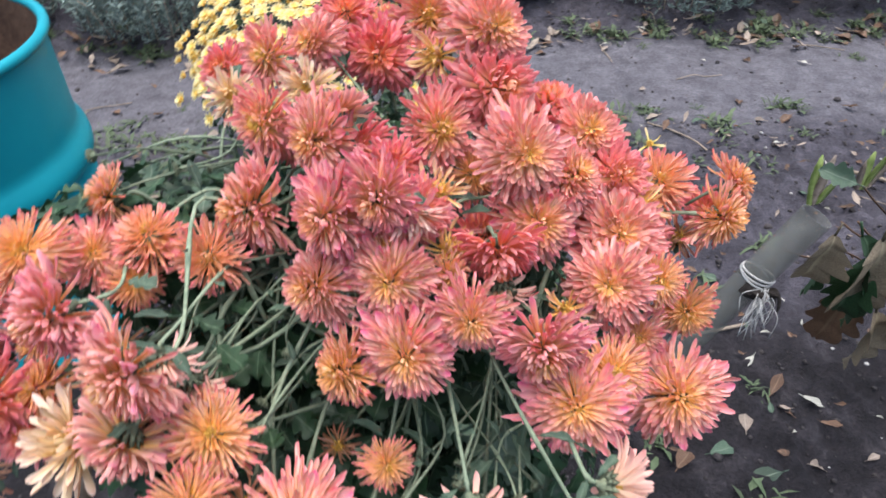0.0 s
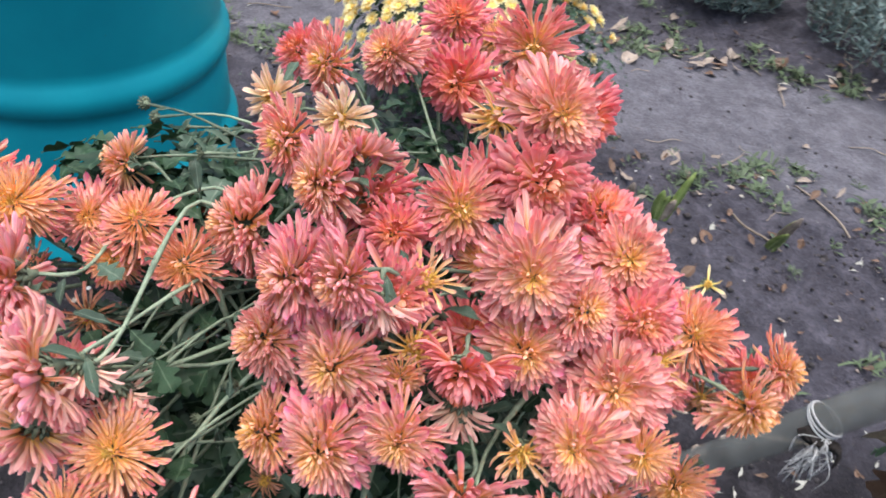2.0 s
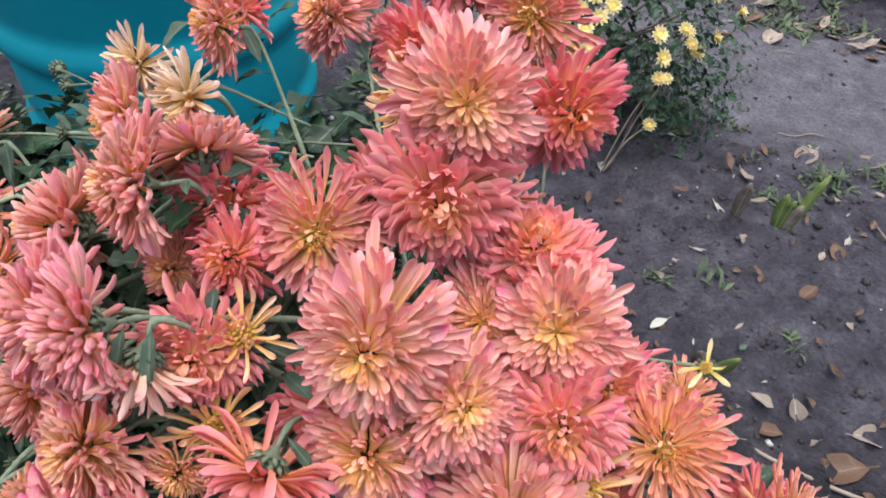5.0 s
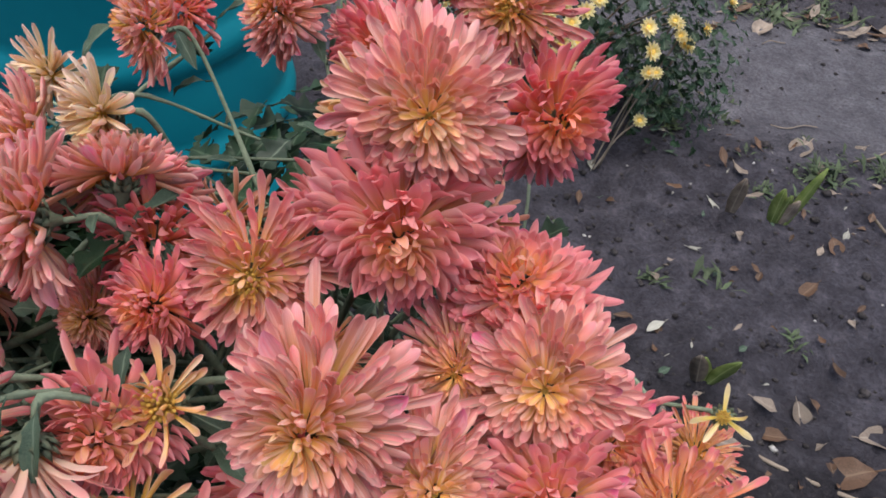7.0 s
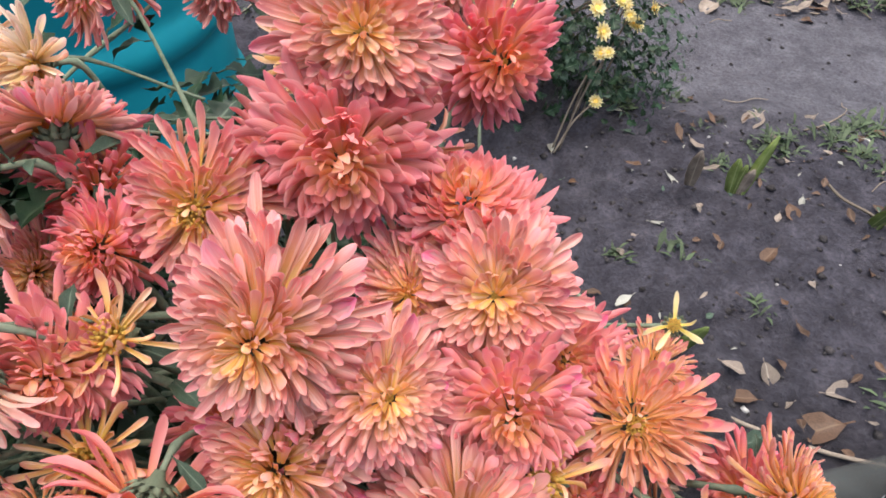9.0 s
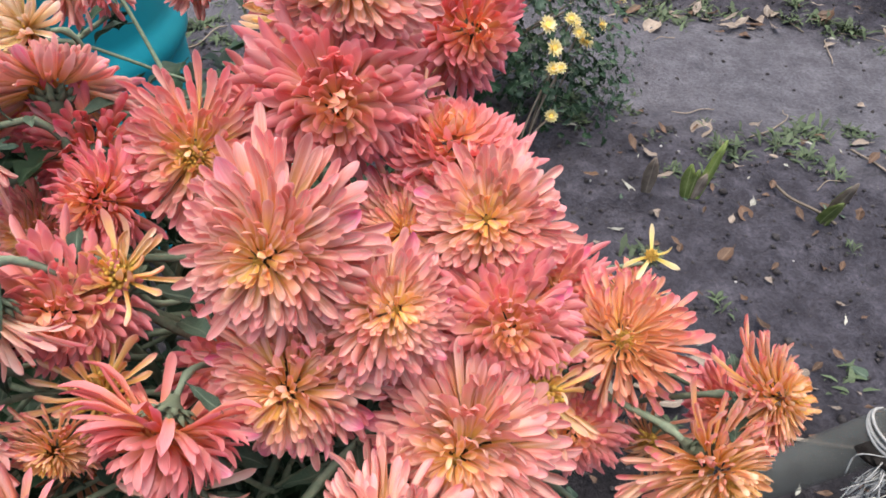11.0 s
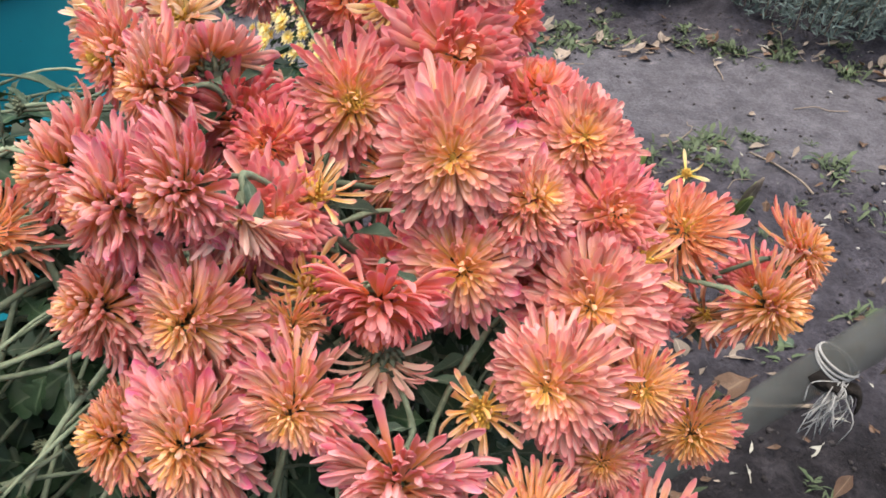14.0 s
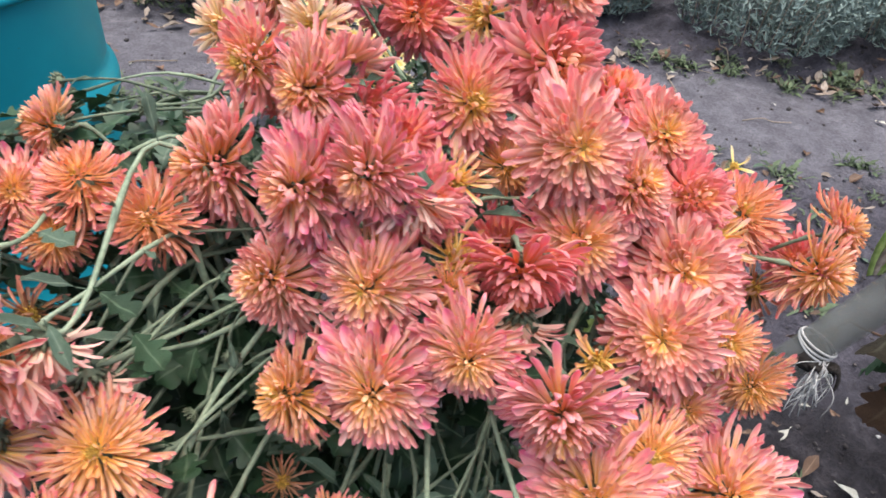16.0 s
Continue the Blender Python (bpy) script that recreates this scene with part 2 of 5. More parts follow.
def leaf_material(name, dark, light, under, glow=0.15, vary=0.35):
    """Leaf: midrib and side veins from the leaf's own coordinates, mottled blade."""
    m, n, l, b = material(name, 0.5, 0.35)
    uv = n.new("ShaderNodeUVMap")
    sep = n.new("ShaderNodeSeparateXYZ")
    l.new(uv.outputs["UV"], sep.inputs[0])
    a = noise_tex(n, l, 60.0, 4.0)
    r = ramp(n, [(0.3, dark), (0.7, light)])
    l.new(a, r.inputs[0])
    d = n.new("ShaderNodeMath")  # distance from the midrib
    d.operation = "SUBTRACT"
    l.new(sep.outputs["Y"], d.inputs[0])
    d.inputs[1].default_value = 0.5
    ab = n.new("ShaderNodeMath")
    ab.operation = "ABSOLUTE"
    l.new(d.outputs[0], ab.inputs[0])
    rib = ramp(n, [(0.0, (1, 1, 1)), (0.06, (0, 0, 0))])
    l.new(ab.outputs[0], rib.inputs[0])
    info = n.new("ShaderNodeObjectInfo")
    geo = n.new("ShaderNodeNewGeometry")
    add = n.new("ShaderNodeMath")
    add.operation = "ADD"
    l.new(info.outputs["Random"], add.inputs[0])
    l.new(geo.outputs["Random Per Island"], add.inputs[1])
    fr = n.new("ShaderNodeMath")
    fr.operation = "FRACT"
    l.new(add.outputs[0], fr.inputs[0])
    mr = n.new("ShaderNodeMapRange")
    l.new(fr.outputs[0], mr.inputs[0])
    mr.inputs[3].default_value, mr.inputs[4].default_value = 1 - vary, 1 + vary
    hsv = n.new("ShaderNodeHueSaturation")
    l.new(r.outputs[0], hsv.inputs["Color"])
    l.new(mr.outputs[0], hsv.inputs["Value"])
    c = mixed(n, l, rib.outputs[0], hsv.outputs[0], under)
    l.new(c, b.inputs["Base Color"])
    bumped(n, l, b, a, 0.4, 0.002)
    tr = n.new("ShaderNodeBsdfTranslucent")
    l.new(c, tr.inputs["Color"])
    mix = n.new("ShaderNodeMixShader")
    mix.inputs[0].default_value = glow
    l.new(b.outputs[0], mix.inputs[1])
    l.new(tr.outputs[0], mix.inputs[2])
    l.new(mix.outputs[0], n["Material Output"].inputs["Surface"])
    return m


LEAF_GREEN = leaf_material("leaf_dark_green", (0.009, 0.028, 0.012), (0.030, 0.070, 0.030), (0.09, 0.14, 0.08), 0.12)
LEAF_GREY = leaf_material("leaf_grey_green", (0.034, 0.066, 0.042), (0.088, 0.132, 0.09), (0.16, 0.21, 0.15))
LEAF_BRONZE = leaf_material("leaf_bronze", (0.09, 0.072, 0.052), (0.21, 0.17, 0.115), (0.28, 0.24, 0.16))
LEAF_BRIGHT = leaf_material("leaf_bright_green", (0.17, 0.25, 0.06), (0.36, 0.44, 0.15), (0.45, 0.5, 0.22), 0.3)
LEAF_TAN = leaf_material("leaf_tan", (0.15, 0.115, 0.09), (0.34, 0.275, 0.22), (0.38, 0.32, 0.26), 0.1)
LEAF_PALE = leaf_material("leaf_bleached", (0.26, 0.255, 0.21), (0.45, 0.44, 0.38), (0.5, 0.49, 0.42), 0.1)
LEAF_STRAW = leaf_material("leaf_straw", (0.5, 0.42, 0.3), (0.72, 0.64, 0.5), (0.75, 0.68, 0.55), 0.2, 0.1)
LEAF_BROWN = leaf_material("leaf_brown", (0.06, 0.035, 0.022), (0.16, 0.09, 0.055), (0.2, 0.13, 0.08), 0.1)
STEM = plain_material("stem_sage", [(0.3, (0.08, 0.11, 0.07)), (0.7, (0.25, 0.30, 0.21))], 60, 0.75, 0.2, 0.5, 0.001, vary=0.45)
CALYX = plain_material("calyx_green", [(0.3, (0.07, 0.1, 0.05)), (0.7, (0.24, 0.27, 0.19))], 200, 0.8, 0.2, 0.5, 0.001)
DISC = plain_material("disc_florets", [(0.3, (0.95, 0.52, 0.08)), (0.7, (0.97, 0.72, 0.2))], 500, 0.7, 0.2, 0.8, 0.001)
TWIG = plain_material("twig", [(0.3, (0.14, 0.11, 0.085)), (0.7, (0.34, 0.28, 0.22))], 40, 0.9, 0.15)
LAVENDER = plain_material("lavender_leaf", [(0.3, (0.1, 0.14, 0.12)), (0.7, (0.23, 0.29, 0.27))], 30, 0.8, 0.2, vary=0.4)
GRASS = plain_material("weed_leaf", [(0.3, (0.035, 0.055, 0.026)), (0.7, (0.10, 0.135, 0.07))], 50, 0.6, 0.3, vary=0.4)
STONE = plain_material("pebble", [(0.3, (0.25, 0.24, 0.23)), (0.7, (0.55, 0.53, 0.5))], 60, 0.85, 0.2)
CLOD = plain_material("soil_clod", [(0.3, (0.035, 0.031, 0.032)), (0.7, (0.1, 0.09, 0.09))], 60, 0.95, 0.1, 0.9, 0.004)
STRING = plain_material("white_fibre", [(0.3, (0.33, 0.325, 0.315)), (0.7, (0.57, 0.56, 0.54))], 300, 0.8, 0.2)
DARKTIE = plain_material("dark_rag", [(0.3, (0.012, 0.011, 0.01)), (0.7, (0.06, 0.05, 0.045))], 120, 0.9, 0.1, 0.9, 0.003)


def soil_material():
    """Damp garden soil, with a paler trodden path across it."""
    m, n, l, b = material("garden_soil", 0.85, 0.2)
    tc = n.new("ShaderNodeTexCoord")
    sep = n.new("ShaderNodeSeparateXYZ")
    l.new(tc.outputs["Object"], sep.inputs[0])
    big = noise_tex(n, l, 2.2, 6.0, 0.62)
    mid = noise_tex(n, l, 16.0, 6.0, 0.65)
    fine = noise_tex(n, l, 130.0, 4.0, 0.7)
    dark = ramp(n, [(0.3, (0.030, 0.0275, 0.035)), (0.52, (0.062, 0.058, 0.072)), (0.75, (0.118, 0.111, 0.134))])
    l.new(mid, dark.inputs[0])
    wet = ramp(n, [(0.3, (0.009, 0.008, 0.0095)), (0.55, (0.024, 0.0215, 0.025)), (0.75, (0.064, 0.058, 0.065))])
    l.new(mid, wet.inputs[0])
    path = ramp(n, [(0.3, (0.080, 0.077, 0.089)), (0.6, (0.150, 0.144, 0.164)), (0.8, (0.217, 0.208, 0.232))])
    l.new(mid, path.inputs[0])
    # across the path: y - 0.06 x, smoothed, with a ragged edge
    slope = n.new("ShaderNodeMath")
    slope.operation = "MULTIPLY_ADD"
    l.new(sep.outputs["X"], slope.inputs[0])
    slope.inputs[1].default_value = -0.06
    l.new(sep.outputs["Y"], slope.inputs[2])
    rag = n.new("ShaderNodeMath")
    rag.operation = "MULTIPLY_ADD"
    l.new(big, rag.inputs[0])
    rag.inputs[1].default_value = 0.5
    l.new(slope.outputs[0], rag.inputs[2])
    band = ramp(n, [(0.0, (0, 0, 0)), (0.26, (1, 1, 1)), (0.72, (1, 1, 1)), (0.92, (0, 0, 0))])
    mr = n.new("ShaderNodeMapRange")
    l.new(rag.outputs[0], mr.inputs[0])
    mr.inputs[1].default_value, mr.inputs[2].default_value = 1.80, 2.68
    l.new(mr.outputs[0], band.inputs[0])
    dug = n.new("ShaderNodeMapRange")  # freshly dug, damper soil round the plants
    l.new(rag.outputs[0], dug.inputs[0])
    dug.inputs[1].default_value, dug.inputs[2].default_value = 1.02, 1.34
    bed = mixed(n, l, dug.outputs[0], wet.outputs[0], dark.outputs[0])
    c = mixed(n, l, band.outputs[0], bed, path.outputs[0])
    grit = ramp(n, [(0.34, (0.6, 0.6, 0.6)), (0.52, (1.0, 1.0, 1.0)), (0.7, (1.4, 1.38, 1.35))])
    l.new(fine, grit.inputs[0])
    c = mixed(n, l, 0.8, c, grit.outputs[0], "MULTIPLY")
    l.new(c, b.inputs["Base Color"])
    rr = n.new("ShaderNodeMapRange")
    l.new(mid, rr.inputs[0])
    rr.inputs[3].default_value, rr.inputs[4].default_value = 0.65, 0.98
    l.new(rr.outputs[0], b.inputs["Roughness"])
    h = n.new("ShaderNodeMath")
    h.operation = "ADD"
    l.new(mid, h.inputs[0])
    l.new(fine, h.inputs[1])
    bumped(n, l, b, h.outputs[0], 0.9, 0.012)
    return m


SOIL = soil_material()


def paint_material():
    m, n, l, b = material("teal_paint", 0.5, 0.22)
    a = noise_tex(n, l, 3.0, 5.0)
    f = noise_tex(n, l, 60.0, 4.0)
    r = ramp(n, [(0.3, (0.002, 0.21, 0.27)), (0.7, (0.004, 0.30, 0.36))])
    l.new(a, r.inputs[0])
    chip = ramp(n, [(0.74, (0, 0, 0)), (0.8, (1, 1, 1))])
    l.new(f, chip.inputs[0])
    l.new(mixed(n, l, chip.outputs[0], r.outputs[0], (0.03, 0.12, 0.13)), b.inputs["Base Color"])
    bumped(n, l, b, a, 0.25, 0.01)
    return m


TEAL = paint_material()
RUST = plain_material("rust_inside", [(0.3, (0.05, 0.03, 0.022)), (0.7, (0.2, 0.12, 0.08))], 14, 0.9, 0.15, 0.6, 0.004)


def pipe_material():
    """Milky grey plastic, half clear."""
    m, n, l, b = material("milky_plastic", 0.35, 0.45)
    a = noise_tex(n, l, 25.0, 5.0)
    r = ramp(n, [(0.3, (0.13, 0.13, 0.122)), (0.7, (0.25, 0.255, 0.235))])
    l.new(a, r.inputs[0])
    l.new(r.outputs[0], b.inputs["Base Color"])
    clear = n.new("ShaderNodeBsdfTransparent")
    mix = n.new("ShaderNodeMixShader")
    mix.inputs[0].default_value = 0.6
    l.new(b.outputs[0], mix.inputs[1])
    l.new(clear.outputs[0], mix.inputs[2])
    l.new(mix.outputs[0], n["Material Output"].inputs["Surface"])
    return m


PIPE = pipe_material()


# ---- ground ----
def lines(fine_lo, fine_hi, step, far):
    """Grid lines: even in the near part, ever wider out to far on both sides."""
    mid = list(np.arange(fine_lo, fine_hi + 1e-6, step))
    lo, hi, d = [], [], step
    while (hi[-1] if hi else fine_hi) < far:
        d *= 1.35
        hi.append((hi[-1] if hi else fine_hi) + d)
        lo.append((lo[-1] if lo else fine_lo) - d)
    return lo[::-1] + mid + hi


def ground_height(x, y):
    """Height of the soil; the path is smoother and a little lower."""
    if abs(x) > 6 or abs(y) > 8:
        return 0.0
    across = y - 0.06 * x
    path = max(0.0, min(1.0, (across - 1.6) / 0.2)) * max(0.0, min(1.0, (2.4 - across) / 0.2))
    lump = noise.noise((x * 3.5, y * 3.5, 0.3)) * 0.03 + noise.noise((x * 9.0, y * 9.0, 4.0)) * 0.016
    clod = abs(noise.noise((x * 20.0, y * 20.0, 9.0))) * 0.026 + max(0.0, noise.noise((x * 45.0, y * 45.0, 2.0))) * 0.014
    bed = 0.05 * max(0.0, min(1.0, (across - 2.35) / 0.3))
    return lump * (1 - 0.55 * path) + clod * (1 - 0.75 * path) - 0.012 * path + bed


def build_ground():
    xs, ys = lines(-1.8, 2.0, 0.0125, 900), lines(0.2, 3.0, 0.0125, 900)
    verts = [(x, y, ground_height(x, y)) for y in ys for x in xs]
    w = len(xs)
    faces = [(j * w + i, j * w + i + 1, (j + 1) * w + i + 1, (j + 1) * w + i) for j in range(len(ys) - 1) for i in range(w - 1)]
    me = bpy.data.meshes.new("ground")
    me.from_pydata(verts, [], faces)
    me.polygons.foreach_set("use_smooth", [True] * len(faces))
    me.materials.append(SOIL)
    return thing("ground", (0, 0, 0), "dark damp garden soil with a trodden grey path", "ground", kind="structure", data=me)


build_ground()


# ---- petals, leaves ----
def petal_mesh(name, mat, width, bend, cup, spoon, twist=0.0, reach=1.0, point=0.5, curl=0.0):
    """A petal of length 1 along x, made of two sheets; bent up (or down) towards its tip; its colour runs as far as reach.
    cup: edges raised (a trough) or, below 0, rolled back; spoon: 0 a strap, 1 a narrow tube that opens into a spoon; point: 0 a round tip, 1 a pointed one; curl: how far the tip turns up."""
    s = Shape()
    tip = 1 - min(0.34, max(0.09, 1.35 * width))
    steps = (0.0, 0.3, 0.55, tip, tip + 0.45 * (1 - tip), tip + 0.8 * (1 - tip), 1.0)
    for sheet, across in ((0, (-1, -0.55, 0, 0.55, 1)), (1, (-1, 0, 1))):
        verts, uvs, faces = [], [], []
        for u in steps:
            strap = 0.42 + 0.58 * math.sin(min(1.0, u / 0.7) * math.pi / 2)
            tubed = 0.40 + 0.60 * max(0.0, min(1.0, (u - tip + 0.22) / 0.26)) ** 1.3
            w = width * 0.5 * (strap + (tubed - strap) * spoon)
            if u > tip:
                k = (u - tip) / (1.005 - tip)
                w *= (1 - point) * math.sqrt(max(0.01, 1 - k * k)) + point * (1 - k ** 1.6)
            x = u - abs(bend) * 0.16 * u ** 3
            z = math.sin(bend * u * u) * u * 0.6 + curl * max(0.0, u - 0.55) ** 2
            deep = cup * (1.7 - 0.9 * u if spoon > 0.5 else 1.15 - 0.25 * u)
            for j in across:
                lift = deep * w * j * j
                y, h = j * w * (1 - 0.22 * abs(deep * j)), z + lift - (0.012 + 0.05 * width) * sheet * (1 - 0.7 * abs(j))
                tw = twist * u
                verts.append((x, y * math.cos(tw) - lift * math.sin(tw), h + y * math.sin(tw)))
                uvs.append((u * reach, 0.5 + 0.5 * j + 2 * sheet))
        n = len(across)
        for i in range(len(steps) - 1):
            for j in range(n - 1):
                a = i * n + j
                q = (a, a + n, a + n + 1, a + 1)
                faces.append(q if sheet == 0 else q[::-1])
        s.add(verts, faces, uvs)
    return s.mesh(name, mat)


# kind: petals, lowest and highest angle, length of the inner ones, width, bend low / high, cup, disc, spoon, height of the dome (0: angles alone)
KINDS = {
    "coral": (320, -34, 80, 0.34, 0.138, 0.0, 0.1, 0.95, 0.085, 0.3, 0.68),
    "deep": (240, -34, 80, 0.40, 0.152, 0.2, 0.3, -0.7, 0.07, 0.15, 0.72),
    "salmon": (310, -32, 78, 0.36, 0.118, 0.0, 0.1, 1.0, 0.10, 0.4, 0.66),
    "red": (220, -30, 78, 0.42, 0.138, 0.2, 0.3, -0.6, 0.07, 0.2, 0.66),
    "magenta": (280, -32, 80, 0.42, 0.128, 0.0, 0.2, 0.9, 0.085, 0.4, 0.66),
    "apricot": (220, -20, 64, 0.4, 0.13, 0.3, 0.4, 0.8, 0.14, 0.7, 0.46),
    "amber": (270, -30, 74, 0.42, 0.095, 0.1, 0.3, 0.9, 0.10, 0.5, 0.58),
    "tubular": (200, -14, 72, 0.42, 0.112, 0.3, 0.5, 0.9, 0.10, 0.8, 0.62),
    "spider": (36, -12, 58, 0.5, 0.15, 0.3, 0.6, 0.9, 0.24, 0.6, 0.0),
    "cream": (84, -16, 66, 0.5, 0.165, 0.1, 0.5, 0.8, 0.2, 0.3, 0.0),
    "pale": (64, 12, 70, 0.6, 0.13, -0.5, 0.3, 0.5, 0.16, 0.2, 0.0),
    "withered": (46, -30, 60, 0.5, 0.10, -0.9, 0.6, 0.9, 0.2, 0.2, 0.0),
    "star": (5, 2, 20, 0.9, 0.22, -0.3, 0.4, 0.5, 0.19, 0.3, 0.0),
}
FULL = ("coral", "deep", "salmon", "red", "magenta")
PETALS = {}
rng = random.Random(7)
for kind, (_, _, _, _, wid, b0, b1, cup, _, spoon, _) in KINDS.items():
    PETALS[kind] = [
        [petal_mesh("petal_" + kind, PETAL[kind], wid * rng.uniform(0.88, 1.12), b + rng.uniform(-0.25, 0.25), (cup if k else -0.5 * cup) * rng.uniform(0.7, 1.3),
                    spoon * rng.uniform(0.6, 1.0), rng.uniform(-0.2, 0.2), reach, rng.uniform(0.1, 0.7), rng.uniform(-0.1, 0.9) if kind in FULL else 0.2) for k in range(5)]
        for b, reach in ((b0, 1.0), (0.5 * (b0 + b1), 0.9 if kind in FULL else 0.86), (b1, 0.7 if kind in FULL else 0.62), (b1, 0.36))
    ]
# the odd late petal: a narrow tube that opens into a bright spoon
LOOSE = [petal_mesh("petal_loose", PETAL["loose"], w, b, 0.9, 1.0, 0.2, 1.0, 0.35) for w, b in ((0.24, 0.2), (0.21, 0.4), (0.27, 0.1))]


def disc_mesh(n=34):
    """Dome of small florets, radius 1."""
    s = Shape()
    for i in range(n):
        r, q = math.sqrt((i + 0.5) / n), i * 2.39996
        c = Vector((r * math.cos(q), r * math.sin(q), 0.5 * (1 - r * r)))
        d = (c + Vector((0, 0, 0.9))).normalized()
        tube(s, [c - d * 0.2, c + d * 0.25, c + d * 0.38], [0.13, 0.15, 0.07], 5)
    tube(s, [(0, 0, -0.5), (0, 0, 0.1)], [0.7, 0.95], 10)
    return s.mesh("disc", DISC)


def calyx_mesh():
    """Green cup of overlapping scales behind the petals, radius 1, with a short neck."""
    s = Shape()
    tube(s, [(0, 0, -1.1), (0, 0, -0.75), (0, 0, -0.4), (0, 0, 0.0)], [0.22, 0.34, 0.75, 0.9], 10)
    for ring, (n, tilt, z) in enumerate(((10, 18, -0.55), (12, 32, -0.3))):
        for i in range(n):
            q = 2 * math.pi * (i + 0.5 * ring) / n
            m = Matrix.Rotation(q, 4, "Z") @ Matrix.Translation((0.55 + 0.2 * ring, 0, z)) @ Matrix.Rotation(radians(-tilt), 4, "Y")
            pts = [(0, -0.2, 0), (0, 0.2, 0), (0.35, -0.22, 0.02), (0.35, 0.22, 0.02), (0.75, 0, 0.08), (0.3, 0, -0.1)]
            s.add([m @ Vector(p) for p in pts], [(0, 2, 3, 1), (2, 4, 3), (0, 5, 2), (1, 3, 5), (2, 5, 4), (3, 4, 5)])
    return s.mesh("calyx", CALYX)


DISC_MESH, CALYX_MESH = disc_mesh(), calyx_mesh()


def leaf_mesh(name, mat, length=1.0, width=0.62, lobes=3, depth=0.38, curl=0.3, fold=0.25, seed=0):
    """A lobed leaf along x with a short stalk, folded along its midrib and curling down."""
    r = random.Random(seed)
    s = Shape()
    n = lobes * 5 + 2
    verts, uvs, faces = [], [], []
    for i in range(n + 1):
        u = i / n
        env = math.sin(math.pi * min(1, u * 0.93 + 0.05)) ** 0.75 * (0.75 + 0.4 * u)
        saw = abs(math.sin(math.pi * lobes * u + 0.3))
        for j in (-2, -1, 0, 1, 2):
            w = width * 0.5 * env * ((1 - depth) + depth * saw * r.uniform(0.85, 1.15)) * j / 2
            z = fold * abs(w) - curl * u * u * 0.5 + 0.03 * math.sin(9 * u + j)
            verts.append(((0.18 + 0.82 * u + abs(j) * 0.04 * saw) * length, w * length, z * length))
            uvs.append((u, 0.5 + 0.25 * j))
    for i in range(n):
        for j in range(4):
            a = i * 5 + j
            faces.append((a, a + 5, a + 6, a + 1))
    s.add(verts, faces, uvs)
    tube(s, [(0, 0, 0.04 * length), (0.1 * length, 0, 0.02 * length), (0.2 * length, 0, 0)], 0.016 * length, 5)
    return s.mesh(name, mat)


MUM_LEAVES = [leaf_mesh("mum_leaf", m, 1, 0.72, 3, 0.62, c, f, k) for k, (m, c, f) in enumerate((
    (LEAF_GREEN, 0.3, 0.3), (LEAF_GREEN, 0.6, 0.2), (LEAF_GREEN, -0.2, 0.4), (LEAF_GREY, 0.4, 0.3), (LEAF_GREEN, 0.8, 0.2), (LEAF_GREEN, 0.9, 0.5)))]
BRACTS = [leaf_mesh("stem_leaf", LEAF_GREY, 1, 0.3, 2, 0.3, c, 0.4, 20 + k) for k, c in enumerate((0.3, 0.9))]


def scatter_leaves(name, parent, count, centre, radii, size, meshes, seed, flat=0.4, label=""):
    """Many leaves in an ellipsoid, joined into one mesh, facing outward and up."""
    r = random.Random(seed)
    s, slots = Shape(), []
    for _ in range(count):
        d = Vector((r.gauss(0, 1), r.gauss(0, 1), r.gauss(0.2, 1))).normalized()
        rad = r.uniform(0.35, 1.0) ** 0.6
        at = Vector(centre) + Vector((d.x * radii[0], d.y * radii[1], d.z * radii[2])) * rad
        if at.z < 0.03:
            at.z = r.uniform(0.03, 0.1)
        me = r.choice(meshes)
        m = facing(at, d + Vector((r.uniform(-flat, flat), r.uniform(-flat, flat), 0.7)), r.uniform(0, 6.28)) @ Matrix.Scale(size * r.uniform(0.6, 1.2), 4)
        mat = me.materials[0]
        if mat not in slots:
            slots.append(mat)
        uv = [None] * len(me.vertices)
        for loop, item in zip(me.loops, me.uv_layers[0].data):
            uv[loop.vertex_index] = tuple(item.uv)
        s.add([m @ v.co for v in me.vertices], [tuple(p.vertices) for p in me.polygons], uv, slots.index(mat))
    return part(name, s.mesh(name, *slots), parent, Matrix.Identity(4), label, "stuff")


# ---- chrysanthemum plants ----
main = thing("chrysanthemum_plant", (0.02, 0.40, 0), "tall coral and orange chrysanthemum plant with crowded double blooms", "plant", "orange chrysanthemums")
side = thing("chrysanthemum_plant", (-0.09, 0.33, 0), "sprawling orange and pink chrysanthemum plant with drooping pale stems", "plant", "orange chrysanthemums")
BASE = {main.name: Vector((0.02, 0.40, 0.0)), side.name: Vector((-0.09, 0.33, 0.0))}
HUB = {main.name: Vector((0.03, 0.40, 0.64)), side.name: Vector((-0.05, 0.36, 0.66))}


